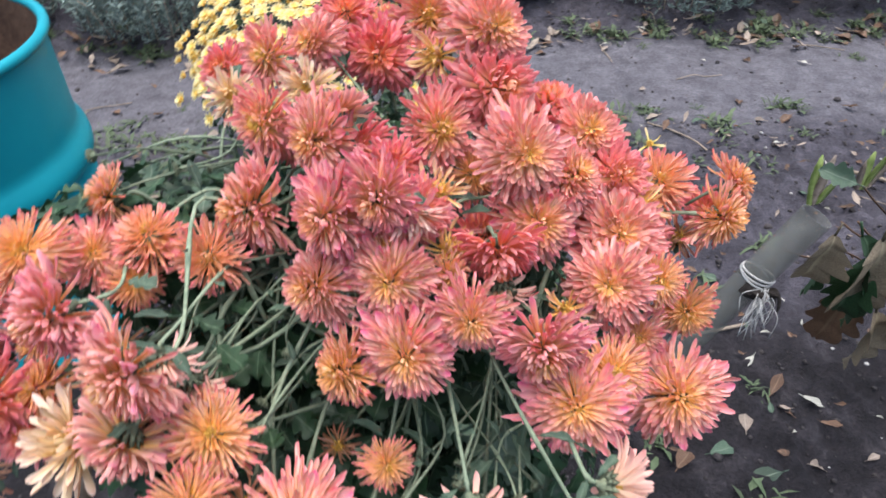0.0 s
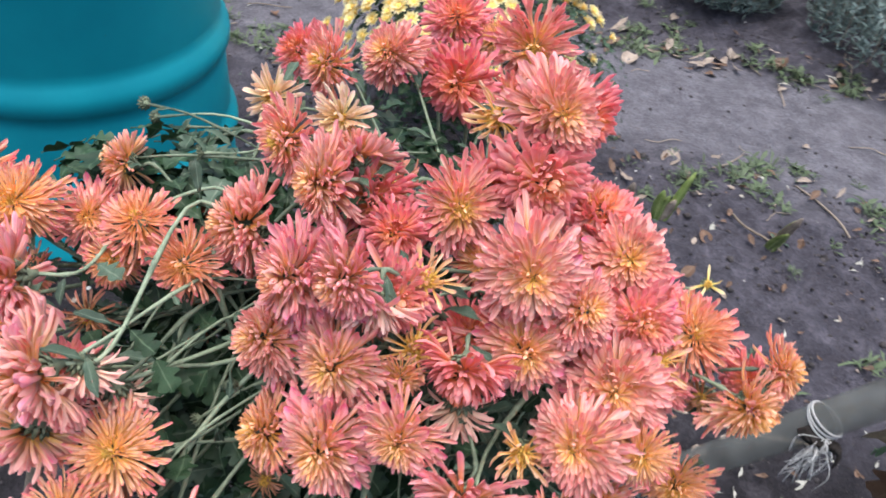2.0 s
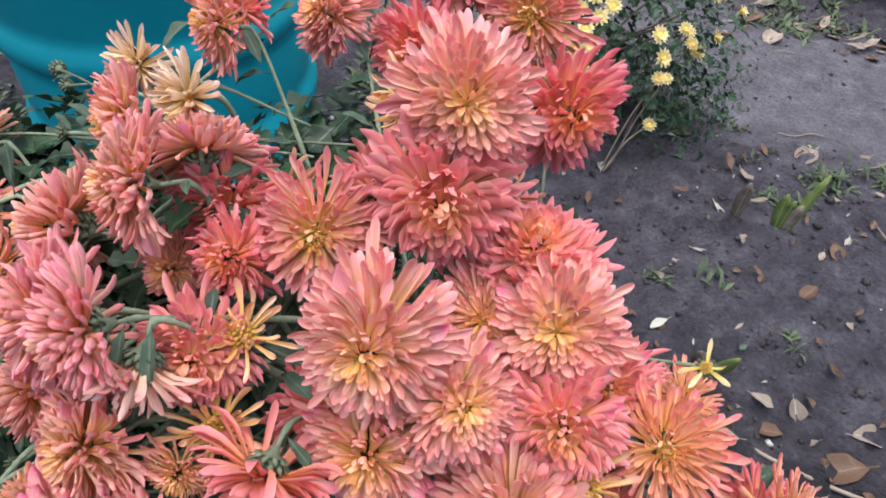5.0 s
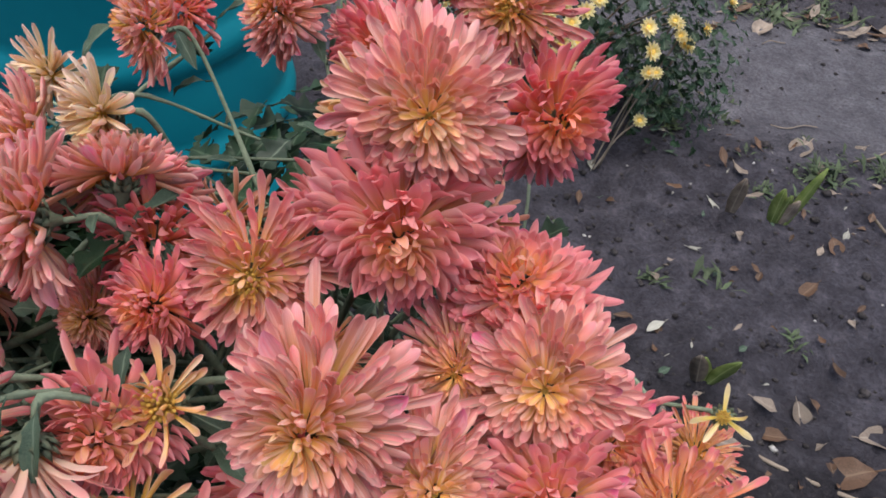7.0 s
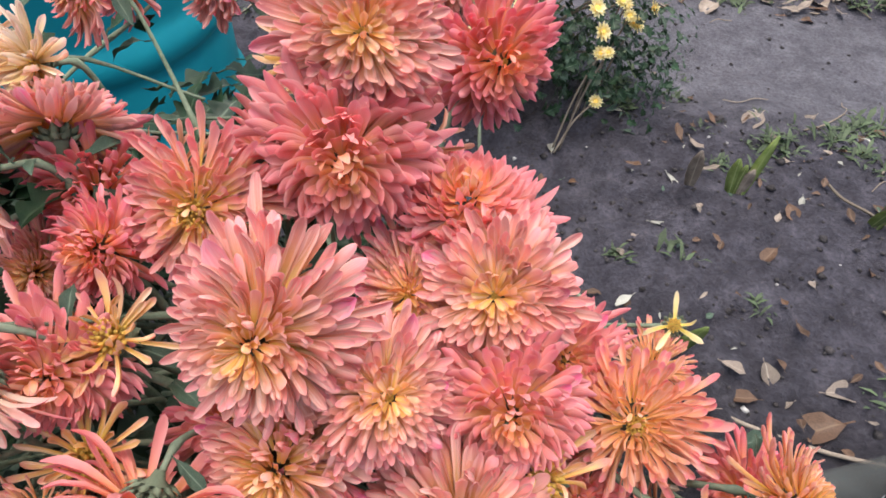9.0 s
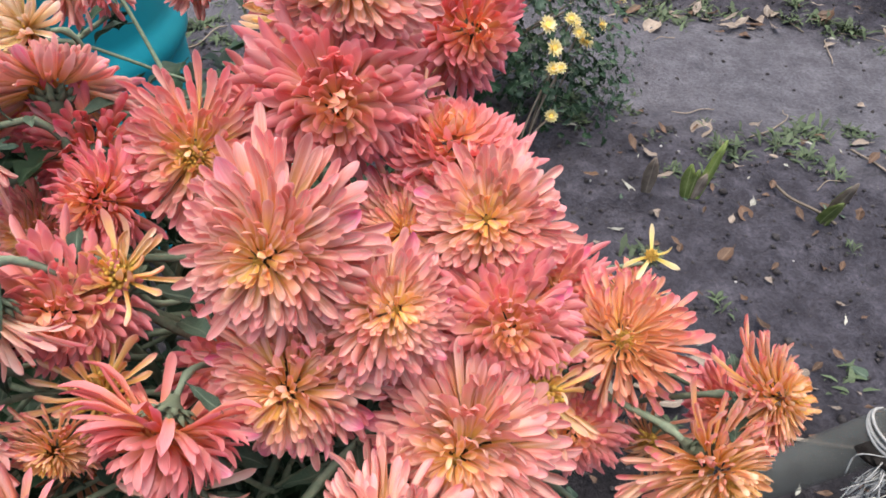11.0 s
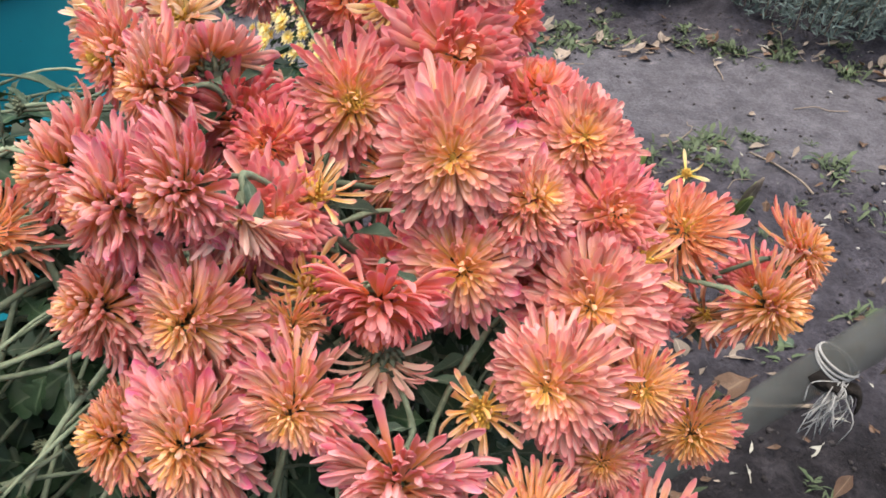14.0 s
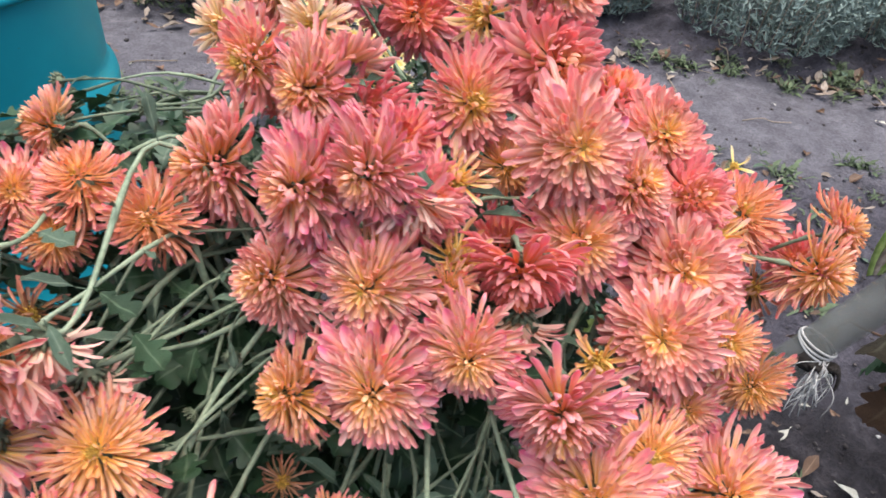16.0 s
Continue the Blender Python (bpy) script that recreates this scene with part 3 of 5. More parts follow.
def bloom(plant, kind, at, normal, size, seed, near=False, via=()):
    """A flower head with its petals, calyx, stem and leaves. near: each petal is an object of its own; via: points that the stem passes."""
    r = random.Random(seed * 31)
    n, e0, e1, inner, _, _, _, _, disc, _, dome = KINDS[kind]
    R = size * (0.51 if kind == "amber" else 0.572)
    axis = Vector(normal).normalized()
    pose0 = facing(at, axis, r.uniform(0, 6.28))
    down = pose0.inverted().to_3x3() @ Vector((0, 0, -1))  # gravity, as the flower feels it
    head = part("flower_head", DISC_MESH, plant, pose0 @ Matrix.Translation((0, 0, R * (0.08 + 0.55 * dome))) @ Matrix.Scale(R * disc * (0.5 if kind in FULL else 1.0), 4))
    part("calyx", CALYX_MESH, head, pose0 @ Matrix.Translation((0, 0, -R * 0.02)) @ Matrix.Scale(R * 0.3 if kind == "star" else max(0.0065, R * 0.24), 4))
    joined = Shape()
    spread = r.uniform(0.85, 1.12)
    lop, lobe = r.uniform(0, 6.28), r.uniform(0, 6.28)
    for i in range(n):
        f = (i + 0.5) / n  # 0 the outermost, 1 the innermost
        q = i * 2.39996 + r.uniform(-0.2, 0.2)
        up = e0 + (e1 - e0) * f ** 0.85 * spread + r.gauss(0, 5.5) + 6 * math.sin(q - lop)
        size_i = R * (1 - (1 - inner) * f ** 1.3) * r.uniform(0.86, 1.1) * (1.0 if r.random() > 0.05 else 0.75)
        wide = R * (1.05 - 0.4 * f) * r.uniform(0.88, 1.12)
        base_z = R * 0.1 * f
        off = R * disc * 0.9 * (1 - 0.75 * f)
        if dome:
            rho = math.sqrt(1 - 0.992 * f) * r.uniform(0.9, 1.05)
            off = R * 0.3 * rho
            base_z = R * (0.55 + 0.27 * (1 - rho)) * dome * spread * (1 - rho * rho)
            tip_z = R * (dome * spread * (1 - rho * rho) - 0.34 * rho ** 4) + R * 0.08 * math.sin(q - lop) * rho
            up = math.degrees(math.atan2(tip_z - base_z, R * rho - off)) + r.gauss(0, 7) - 3
            size_i = math.hypot(tip_z - base_z, R * rho - off) * r.uniform(0.92, 1.08) + off
            size_i *= 1 + 0.06 * math.sin(2 * q + lobe) + 0.04 * math.sin(3 * q - lop)
            up -= 16 * rho * (down.x * math.cos(q) + down.y * math.sin(q)) * (0.5 + 0.5 * abs(axis.y))
            wide = R * (0.58 + 0.48 * rho) * r.uniform(0.88, 1.12) * (0.98 if near else 0.9)
        me = r.choice(PETALS[kind][0 if f < 0.5 else 1 if f < 0.78 else 2 if f < 0.93 else 3])
        odd = kind in FULL and f < 0.4 and r.random() < (0.09 if kind in ("magenta", "salmon") else 0.02)
        roll = 0.5 if kind in FULL else 0.7
        if odd:
            me, up, wide = r.choice(LOOSE), up + r.uniform(0, 14), R
        m = (pose0 @ Matrix.Rotation(q, 4, "Z") @ Matrix.Translation((off, 0, base_z)) @ Matrix.Rotation(radians(-up), 4, "Y")
             @ Matrix.Rotation(r.gauss(0, 0.12), 4, "Z") @ Matrix.Rotation(r.uniform(-roll, roll), 4, "X") @ Matrix.Diagonal((max(size_i - off, R * 0.2), wide, max(size_i, R * 0.4), 1)))
        if near:
            part("petal", me, head, m)
        else:
            k = len(me.vertices)
            uv = UVS.get(me.name)
            if uv is None:
                uv = [None] * k
                for loop, item in zip(me.loops, me.uv_layers[0].data):
                    uv[loop.vertex_index] = tuple(item.uv)
                UVS[me.name] = uv
            joined.add([m @ v.co for v in me.vertices], [tuple(p.vertices) for p in me.polygons], uv, 1 if odd else 0)
    if not near:
        part("petals", joined.mesh("petals", PETAL[kind], PETAL["loose"]), head, Matrix.Identity(4))
    # the stem, from behind the head down to the middle of the plant
    p0 = Vector(at) - axis * R * 0.2
    loose = 1.5 if plant == side else 1.0
    hub = HUB[plant.name] + Vector((r.uniform(-0.06, 0.06), r.uniform(-0.05, 0.05), r.uniform(-0.08, 0.06))) * loose
    hub = hub + (p0 - hub) * 0.12
    neck = p0 - axis * r.uniform(0.012, 0.018) + (hub - p0).normalized() * 0.008
    if axis.z < 0:
        neck = p0 - axis * 0.01 + (hub - p0).normalized() * 0.012
    elbow = neck.lerp(hub, 0.5) + Vector((r.uniform(-0.022, 0.022), r.uniform(-0.022, 0.022), r.uniform(-0.02, 0.02)))
    foot = BASE[plant.name] + Vector((r.uniform(-0.05, 0.05), r.uniform(-0.05, 0.05), -0.01))
    line = glide([p0, neck, *([Vector(p) for p in via] or [elbow]), hub, hub.lerp(foot, 0.5) + Vector((r.uniform(-0.03, 0.03), r.uniform(-0.03, 0.03), 0)), foot], 6)
    s = Shape()
    thick = 0.0009 if kind == "star" else r.uniform(0.0009, 0.0013)
    tube(s, line, [thick * (1 + 0.6 * (k / len(line)) ** 2) * (1.45 if k % 5 == 4 else r.uniform(0.92, 1.1)) for k in range(len(line))], 6)
    part("stem", s.mesh("stem", STEM), plant, Matrix.Identity(4))
    for k in () if kind == "star" else (3,) if near else (2, 4, 7, 9, 12, 15):
        d = (line[k + 1] - line[k]).normalized()
        out = d.cross(Vector((r.gauss(0, 1), r.gauss(0, 1), r.gauss(0, 1)))).normalized()
        m = Matrix.Translation(line[k]) @ (out - d * 0.5 + Vector((0, 0, 0.1))).to_track_quat("X", "Z").to_matrix().to_4x4()
        if k < (10 if plant == main else 6) or r.random() < 0.3:
            part("leaf", r.choice(BRACTS), plant, m @ Matrix.Scale(r.uniform(0.012, 0.026), 4))
        else:
            part("leaf", r.choice(MUM_LEAVES), plant, m @ Matrix.Scale(r.uniform(0.018, 0.03), 4))


UVS = {}
bloom(main, "coral", (0.045, 0.333, 0.772), (0.21, -0.83, 0.52), 0.057, 1, True)
bloom(main, "deep", (0.032, 0.396, 0.780), (0.50, -0.78, 0.38), 0.059, 2, True)
bloom(main, "coral", (0.028, 0.419, 0.809), (0.44, -0.71, 0.54), 0.059, 3, True)
bloom(main, "red", (0.039, 0.512, 0.752), (0.60, -0.67, 0.43), 0.065, 4, True)
bloom(main, "apricot", (-0.003, 0.365, 0.769), (0.39, -0.78, 0.50), 0.050, 5, True)
bloom(main, "coral", (0.092, 0.385, 0.752), (0.13, -0.62, 0.78), 0.056, 6, True)
bloom(main, "deep", (0.071, 0.410, 0.755), (0.01, -0.15, 0.99), 0.056, 7, True)
bloom(main, "coral", (0.074, 0.339, 0.750), (0.52, -0.38, 0.77), 0.046, 8, True)
bloom(main, "deep", (0.108, 0.359, 0.739), (0.24, -0.76, 0.60), 0.046, 9, True)
bloom(main, "tubular", (0.144, 0.382, 0.717), (0.07, -0.57, 0.82), 0.053, 10, True)
bloom(main, "star", (0.148, 0.421, 0.725), (-0.10, -0.62, 0.78), 0.021, 11, True)
bloom(main, "salmon", (0.054, 0.320, 0.732), (0.19, -0.82, 0.54), 0.055, 12, True)
bloom(main, "coral", (0.107, 0.327, 0.717), (-0.02, -0.79, 0.61), 0.061, 13, True)
bloom(main, "spider", (0.124, 0.346, 0.724), (0.26, -0.59, 0.76), 0.041, 14, True)
bloom(main, "amber", (0.191, 0.370, 0.726), (0.75, -0.20, 0.63), 0.045, 15, True)
bloom(main, "amber", (0.177, 0.349, 0.714), (0.70, -0.60, 0.20), 0.057, 16, True)
bloom(main, "withered", (0.166, 0.372, 0.680), (-0.59, -0.78, 0.22), 0.038, 17)
bloom(main, "spider", (-0.003, 0.319, 0.755), (0.25, -0.32, 0.91), 0.036, 18, True)
bloom(main, "spider", (0.003, 0.293, 0.732), (0.38, -0.34, 0.86), 0.040, 19, True)
bloom(main, "amber", (0.002, 0.276, 0.731), (0.42, -0.88, 0.20), 0.030, 20)
bloom(main, "red", (0.030, 0.290, 0.738), (0.12, -0.78, -0.42), 0.048, 21, True)
bloom(main, "deep", (-0.015, 0.307, 0.750), (0.46, -0.76, 0.46), 0.043, 22, True)
bloom(main, "magenta", (-0.032, 0.286, 0.776), (-0.45, -0.88, 0.15), 0.048, 23, True)
bloom(main, "magenta", (-0.059, 0.288, 0.762), (-0.58, -0.76, 0.28), 0.052, 24, True)
bloom(main, "salmon", (-0.071, 0.341, 0.777), (-0.60, -0.75, 0.28), 0.051, 25)
bloom(main, "cream", (-0.083, 0.384, 0.787), (-0.25, -0.90, 0.35), 0.040, 26, True)
bloom(main, "salmon", (-0.066, 0.370, 0.772), (-0.62, 0.63, 0.47), 0.050, 27)
bloom(main, "red", (-0.055, 0.369, 0.751), (0.50, -0.84, 0.22), 0.051, 28)
bloom(main, "salmon", (-0.027, 0.267, 0.735), (-0.22, -0.88, 0.42), 0.050, 29)
bloom(main, "coral", (-0.067, 0.275, 0.723), (-0.60, -0.70, 0.38), 0.048, 30)
bloom(main, "salmon", (-0.019, 0.240, 0.708), (-0.08, -0.89, 0.44), 0.053, 31)
bloom(main, "amber", (-0.053, 0.243, 0.690), (-0.68, -0.60, 0.42), 0.053, 32)
bloom(main, "salmon", (0.014, 0.250, 0.725), (0.06, -0.95, 0.31), 0.043, 33)
bloom(main, "pale", (0.034, 0.282, 0.714), (0.08, -0.45, -0.89), 0.040, 34)
bloom(main, "spider", (0.072, 0.281, 0.696), (-0.07, -0.80, 0.60), 0.038, 35)
bloom(main, "coral", (0.097, 0.290, 0.710), (-0.26, -0.76, 0.60), 0.053, 36)
bloom(main, "amber", (0.131, 0.305, 0.699), (-0.02, -0.82, 0.58), 0.042, 37)
bloom(main, "amber", (0.164, 0.328, 0.651), (0.04, -0.93, 0.36), 0.053, 38)
bloom(main, "magenta", (0.052, 0.237, 0.716), (0.05, -0.99, -0.09), 0.053, 39)
bloom(main, "salmon", (0.071, 0.224, 0.683), (-0.09, -0.71, 0.70), 0.057, 40)
bloom(main, "salmon", (0.148, 0.275, 0.628), (0.04, -0.76, 0.65), 0.069, 41)
bloom(main, "amber", (0.097, 0.252, 0.676), (-0.04, -0.64, 0.77), 0.050, 42)
bloom(main, "salmon", (-0.111, 0.330, 0.737), (-0.75, -0.60, 0.22), 0.059, 43)
bloom(main, "apricot", (-0.109, 0.369, 0.772), (-0.50, -0.80, 0.30), 0.050, 44)
bloom(side, "cream", (-0.137, 0.401, 0.773), (0.09, -0.93, 0.36), 0.037, 45)
bloom(side, "red", (-0.172, 0.506, 0.742), (-0.23, -0.78, 0.59), 0.046, 46)
bloom(main, "apricot", (-0.119, 0.440, 0.782), (-0.45, -0.75, 0.48), 0.047, 47)
bloom(main, "coral", (-0.100, 0.503, 0.764), (-0.40, -0.70, 0.60), 0.050, 48)
bloom(main, "red", (-0.052, 0.520, 0.747), (-0.01, -0.91, 0.41), 0.063, 49)
bloom(main, "red", (-0.092, 0.635, 0.735), (0.12, -0.63, 0.77), 0.059, 50)
bloom(main, "spider", (-0.004, 0.431, 0.787), (-0.49, -0.83, 0.26), 0.043, 51)
bloom(main, "apricot", (-0.013, 0.587, 0.755), (0.02, -0.93, 0.36), 0.070, 52)
bloom(side, "amber", (-0.208, 0.348, 0.731), (-0.88, -0.38, 0.25), 0.046, 53)
bloom(side, "tubular", (-0.173, 0.311, 0.727), (0.10, -0.35, 0.93), 0.045, 54)
bloom(side, "amber", (-0.183, 0.296, 0.706), (0.41, -0.73, 0.54), 0.040, 55)
bloom(side, "tubular", (-0.136, 0.301, 0.721), (0.23, -0.80, 0.56), 0.045, 56)
bloom(side, "amber", (-0.234, 0.290, 0.733), (0.33, -0.57, 0.75), 0.055, 57, via=((-0.222, 0.400, 0.695), (-0.153, 0.430, 0.71)))
bloom(side, "magenta", (-0.200, 0.250, 0.728), (-0.66, -0.72, 0.02), 0.060, 58, via=((-0.189, 0.324, 0.713), (-0.141, 0.350, 0.735)))
bloom(side, "salmon", (-0.149, 0.210, 0.729), (-0.55, -0.80, 0.0), 0.059, 59, via=((-0.141, 0.326, 0.746),))
bloom(side, "pale", (-0.139, 0.222, 0.723), (0.11, -0.30, -0.95), 0.037, 60, via=((-0.116, 0.320, 0.708),))
bloom(side, "pale", (-0.133, 0.231, 0.692), (0.22, -0.27, -0.94), 0.039, 61, via=((-0.108, 0.321, 0.693),))
bloom(main, "amber", (-0.119, 0.207, 0.681), (0.21, -0.47, 0.85), 0.056, 62)
bloom(side, "salmon", (-0.159, 0.201, 0.688), (-0.58, -0.43, -0.69), 0.052, 63)
bloom(side, "cream", (-0.192, 0.207, 0.675), (0.01, -0.71, 0.70), 0.061, 64)
bloom(side, "amber", (-0.231, 0.250, 0.664), (-0.47, -0.55, 0.69), 0.047, 65)
bloom(side, "amber", (-0.309, 0.316, 0.701), (0.19, -0.29, 0.94), 0.069, 66)
bloom(side, "salmon", (-0.306, 0.295, 0.679), (0.17, -0.89, 0.43), 0.073, 67)
bloom(side, "red", (-0.258, 0.242, 0.667), (0.34, -0.87, 0.34), 0.058, 68)
bloom(side, "amber", (-0.285, 0.225, 0.650), (0.32, -0.62, 0.71), 0.052, 69)
bloom(side, "withered", (-0.296, 0.236, 0.596), (-0.43, 0.14, -0.89), 0.056, 70)
bloom(side, "salmon", (-0.144, 0.140, 0.654), (-0.97, -0.14, -0.22), 0.070, 71)
bloom(side, "salmon", (-0.103, 0.141, 0.662), (0.40, -0.58, 0.71), 0.057, 72)
bloom(side, "salmon", (-0.074, 0.172, 0.651), (0.30, -0.56, 0.77), 0.063, 73)
bloom(side, "amber", (-0.050, 0.146, 0.632), (0.17, -0.25, 0.95), 0.055, 74)
bloom(side, "amber", (-0.025, 0.148, 0.637), (0.49, -0.49, 0.72), 0.051, 75)
bloom(side, "amber", (-0.124, 0.174, 0.671), (0.25, -0.70, 0.67), 0.045, 76)
bloom(main, "amber", (-0.032, 0.216, 0.639), (0.22, -0.70, 0.68), 0.036, 77)
bloom(main, "pale", (0.015, 0.176, 0.663), (0.28, -0.48, -0.83), 0.057, 78)
bloom(main, "pale", (0.084, 0.184, 0.670), (0.95, -0.01, -0.32), 0.050, 79)
bloom(main, "pale", (0.075, 0.146, 0.667), (0.38, 0.11, -0.92), 0.052, 80)
bloom(main, "magenta", (0.021, 0.160, 0.621), (0.02, -0.55, 0.83), 0.044, 81)
bloom(side, "magenta", (-0.151, 0.115, 0.630), (0.42, -0.44, 0.79), 0.045, 82)
bloom(main, "withered", (-0.068, 0.256, 0.599), (0.14, -0.77, 0.62), 0.031, 83)
bloom(side, "withered", (-0.157, 0.327, 0.624), (0.42, -0.87, 0.26), 0.035, 84)
bloom(side, "withered", (-0.131, 0.318, 0.604), (0.55, -0.79, 0.28), 0.035, 85)
bloom(main, "pale", (-0.017, 0.289, 0.765), (0.18, -0.68, -0.71), 0.043, 86)
bloom(side, "tubular", (-0.191, 0.410, 0.653), (0.61, -0.71, 0.35), 0.035, 87)
bloom(main, "deep", (0.005, 0.397, 0.765), (0.44, -0.78, 0.44), 0.041, 88)
bloom(main, "salmon", (0.063, 0.384, 0.740), (0.17, -0.73, 0.66), 0.045, 89)
bloom(main, "withered", (0.044, 0.425, 0.763), (0.25, -0.47, 0.84), 0.044, 90)
bloom(main, "deep", (0.116, 0.396, 0.717), (0.10, -0.59, 0.80), 0.044, 91)
bloom(main, "amber", (0.147, 0.422, 0.694), (-0.02, -0.60, 0.80), 0.038, 92)
bloom(main, "amber", (0.018, 0.362, 0.738), (0.29, -0.80, 0.52), 0.045, 93)
bloom(main, "deep", (0.083, 0.349, 0.714), (0.27, -0.62, 0.74), 0.037, 94)
bloom(main, "red", (0.190, 0.390, 0.688), (-0.44, -0.70, 0.56), 0.037, 95)
bloom(main, "red", (0.023, 0.328, 0.713), (0.45, -0.36, 0.82), 0.045, 96)
bloom(main, "red", (-0.031, 0.347, 0.754), (0.02, -0.88, 0.48), 0.040, 97)
bloom(main, "withered", (-0.052, 0.402, 0.735), (0.29, -0.87, 0.40), 0.043, 98)
bloom(main, "withered", (-0.033, 0.316, 0.715), (-0.08, -0.62, 0.78), 0.043, 99)
bloom(main, "withered", (-0.019, 0.288, 0.684), (-0.19, -0.58, 0.79), 0.039, 100)
bloom(main, "withered", (0.090, 0.311, 0.683), (-0.17, -0.78, 0.60), 0.038, 101)
bloom(main, "deep", (0.137, 0.361, 0.690), (0.03, -0.70, 0.71), 0.038, 102)
bloom(main, "salmon", (0.125, 0.299, 0.656), (-0.11, -0.77, 0.63), 0.037, 103)
bloom(main, "salmon", (-0.066, 0.342, 0.730), (0.11, -0.86, 0.50), 0.037, 104)
bloom(main, "salmon", (-0.096, 0.385, 0.750), (-0.04, -0.92, 0.39), 0.039, 105)
bloom(main, "salmon", (-0.016, 0.541, 0.736), (0.31, -0.84, 0.45), 0.043, 106)
bloom(main, "salmon", (-0.078, 0.536, 0.740), (0.08, -0.84, 0.53), 0.037, 107)
bloom(main, "amber", (-0.055, 0.636, 0.727), (0.07, -0.81, 0.59), 0.046, 108)
bloom(side, "salmon", (-0.213, 0.315, 0.711), (0.36, -0.57, 0.74), 0.043, 109)
bloom(side, "withered", (-0.195, 0.277, 0.669), (0.22, -0.74, 0.64), 0.040, 110)
bloom(side, "deep", (-0.174, 0.231, 0.680), (0.12, -0.71, 0.69), 0.043, 111)
bloom(side, "withered", (-0.279, 0.315, 0.693), (0.26, -0.44, 0.86), 0.038, 112)
bloom(side, "amber", (-0.263, 0.299, 0.651), (-0.16, -0.78, 0.61), 0.038, 113)
bloom(side, "salmon", (-0.314, 0.326, 0.667), (0.20, -0.64, 0.74), 0.041, 114)
bloom(side, "deep", (-0.244, 0.238, 0.639), (0.17, -0.68, 0.72), 0.040, 115)
bloom(side, "red", (-0.304, 0.286, 0.645), (0.25, -0.77, 0.58), 0.045, 116)
bloom(side, "salmon", (-0.086, 0.158, 0.618), (0.29, -0.43, 0.86), 0.041, 117)
bloom(side, "withered", (-0.106, 0.189, 0.642), (0.28, -0.63, 0.72), 0.043, 118)
bloom(side, "amber", (-0.148, 0.162, 0.628), (0.34, -0.58, 0.74), 0.039, 119)



def bare_stem(plant, foot, tip, seed):
    """A thin pale stem that has lost its flower, with a dry bud and a few narrow leaves."""
    q = random.Random(seed)
    foot, tip = Vector(foot), Vector(tip)
    line = glide([foot, foot.lerp(tip, 0.35) + Vector((q.uniform(-0.02, 0.02), q.uniform(-0.01, 0.02), q.uniform(0.0, 0.03))),
                  foot.lerp(tip, 0.7) + Vector((q.uniform(-0.012, 0.012), q.uniform(-0.01, 0.01), q.uniform(0.0, 0.02))), tip], 5)
    s = Shape()
    tube(s, line, [0.0008 * (1.5 if k % 5 == 4 else 1.0) for k in range(len(line))], 6)
    part("stem", s.mesh("stem", STEM), plant, Matrix.Identity(4))
    part("bud", CALYX_MESH, plant, facing(tip, tip - line[-3]) @ Matrix.Scale(q.uniform(0.003, 0.005), 4), "dry grey-green bud")
    for k in (5, 9, 12):
        d = (line[k + 1] - line[k]).normalized()
        out = d.cross(Vector((q.gauss(0, 1), q.gauss(0, 1), q.gauss(0, 1)))).normalized() + d * 0.6
        part("leaf", q.choice(BRACTS), plant, Matrix.Translation(line[k]) @ out.to_track_quat("X", "Z").to_matrix().to_4x4() @ Matrix.Scale(q.uniform(0.012, 0.026), 4))


rng = random.Random(77)
for k in range(12):  # below the front blooms
    bare_stem(main, (rng.uniform(-0.01, 0.09), rng.uniform(0.30, 0.36), rng.uniform(0.58, 0.66)),
              (rng.gauss(0.03, 0.05), rng.uniform(0.165, 0.215), rng.uniform(0.625, 0.665)), 300 + k)
for k in range(7):  # across the gap between the two plants
    bare_stem(side, (rng.uniform(-0.09, -0.03), rng.uniform(0.31, 0.38), rng.uniform(0.64, 0.72)),
              (rng.uniform(-0.20, -0.08), rng.uniform(0.20, 0.27), rng.uniform(0.645, 0.69)), 330 + k)
for k in range(7):  # towards the barrel
    bare_stem(side, (rng.uniform(-0.09, -0.04), rng.uniform(0.38, 0.46), rng.uniform(0.68, 0.74)),
              (rng.uniform(-0.27, -0.16), rng.uniform(0.34, 0.44), rng.uniform(0.68, 0.74)), 350 + k)
scatter_leaves("foliage", main, 620, (0.03, 0.40, 0.45), (0.13, 0.14, 0.2), 0.04, MUM_LEAVES, 3, label="dense dark green lobed leaves")
scatter_leaves("foliage", main, 160, (0.03, 0.40, 0.22), (0.12, 0.12, 0.22), 0.045, MUM_LEAVES, 4, label="dense dark green lobed leaves")
scatter_leaves("foliage", side, 420, (-0.13, 0.32, 0.52), (0.13, 0.10, 0.15), 0.036, MUM_LEAVES, 5, label="dark and grey-green lobed leaves")
scatter_leaves("foliage", side, 260, (-0.05, 0.25, 0.42), (0.15, 0.12, 0.16), 0.036, MUM_LEAVES, 6, label="dark and grey-green lobed leaves")
scatter_leaves("foliage", main, 150, (-0.08, 0.48, 0.66), (0.08, 0.06, 0.07), 0.03, MUM_LEAVES, 7, label="dark green lobed leaves")
scatter_leaves("foliage", side, 260, (-0.19, 0.365, 0.675), (0.11, 0.06, 0.06), 0.032, MUM_LEAVES, 8, label="dark green lobed leaves")
scatter_leaves("foliage", side, 40, (-0.16, 0.40, 0.69), (0.11, 0.05, 0.03), 0.03, MUM_LEAVES, 14, label="grey-green lobed leaves")
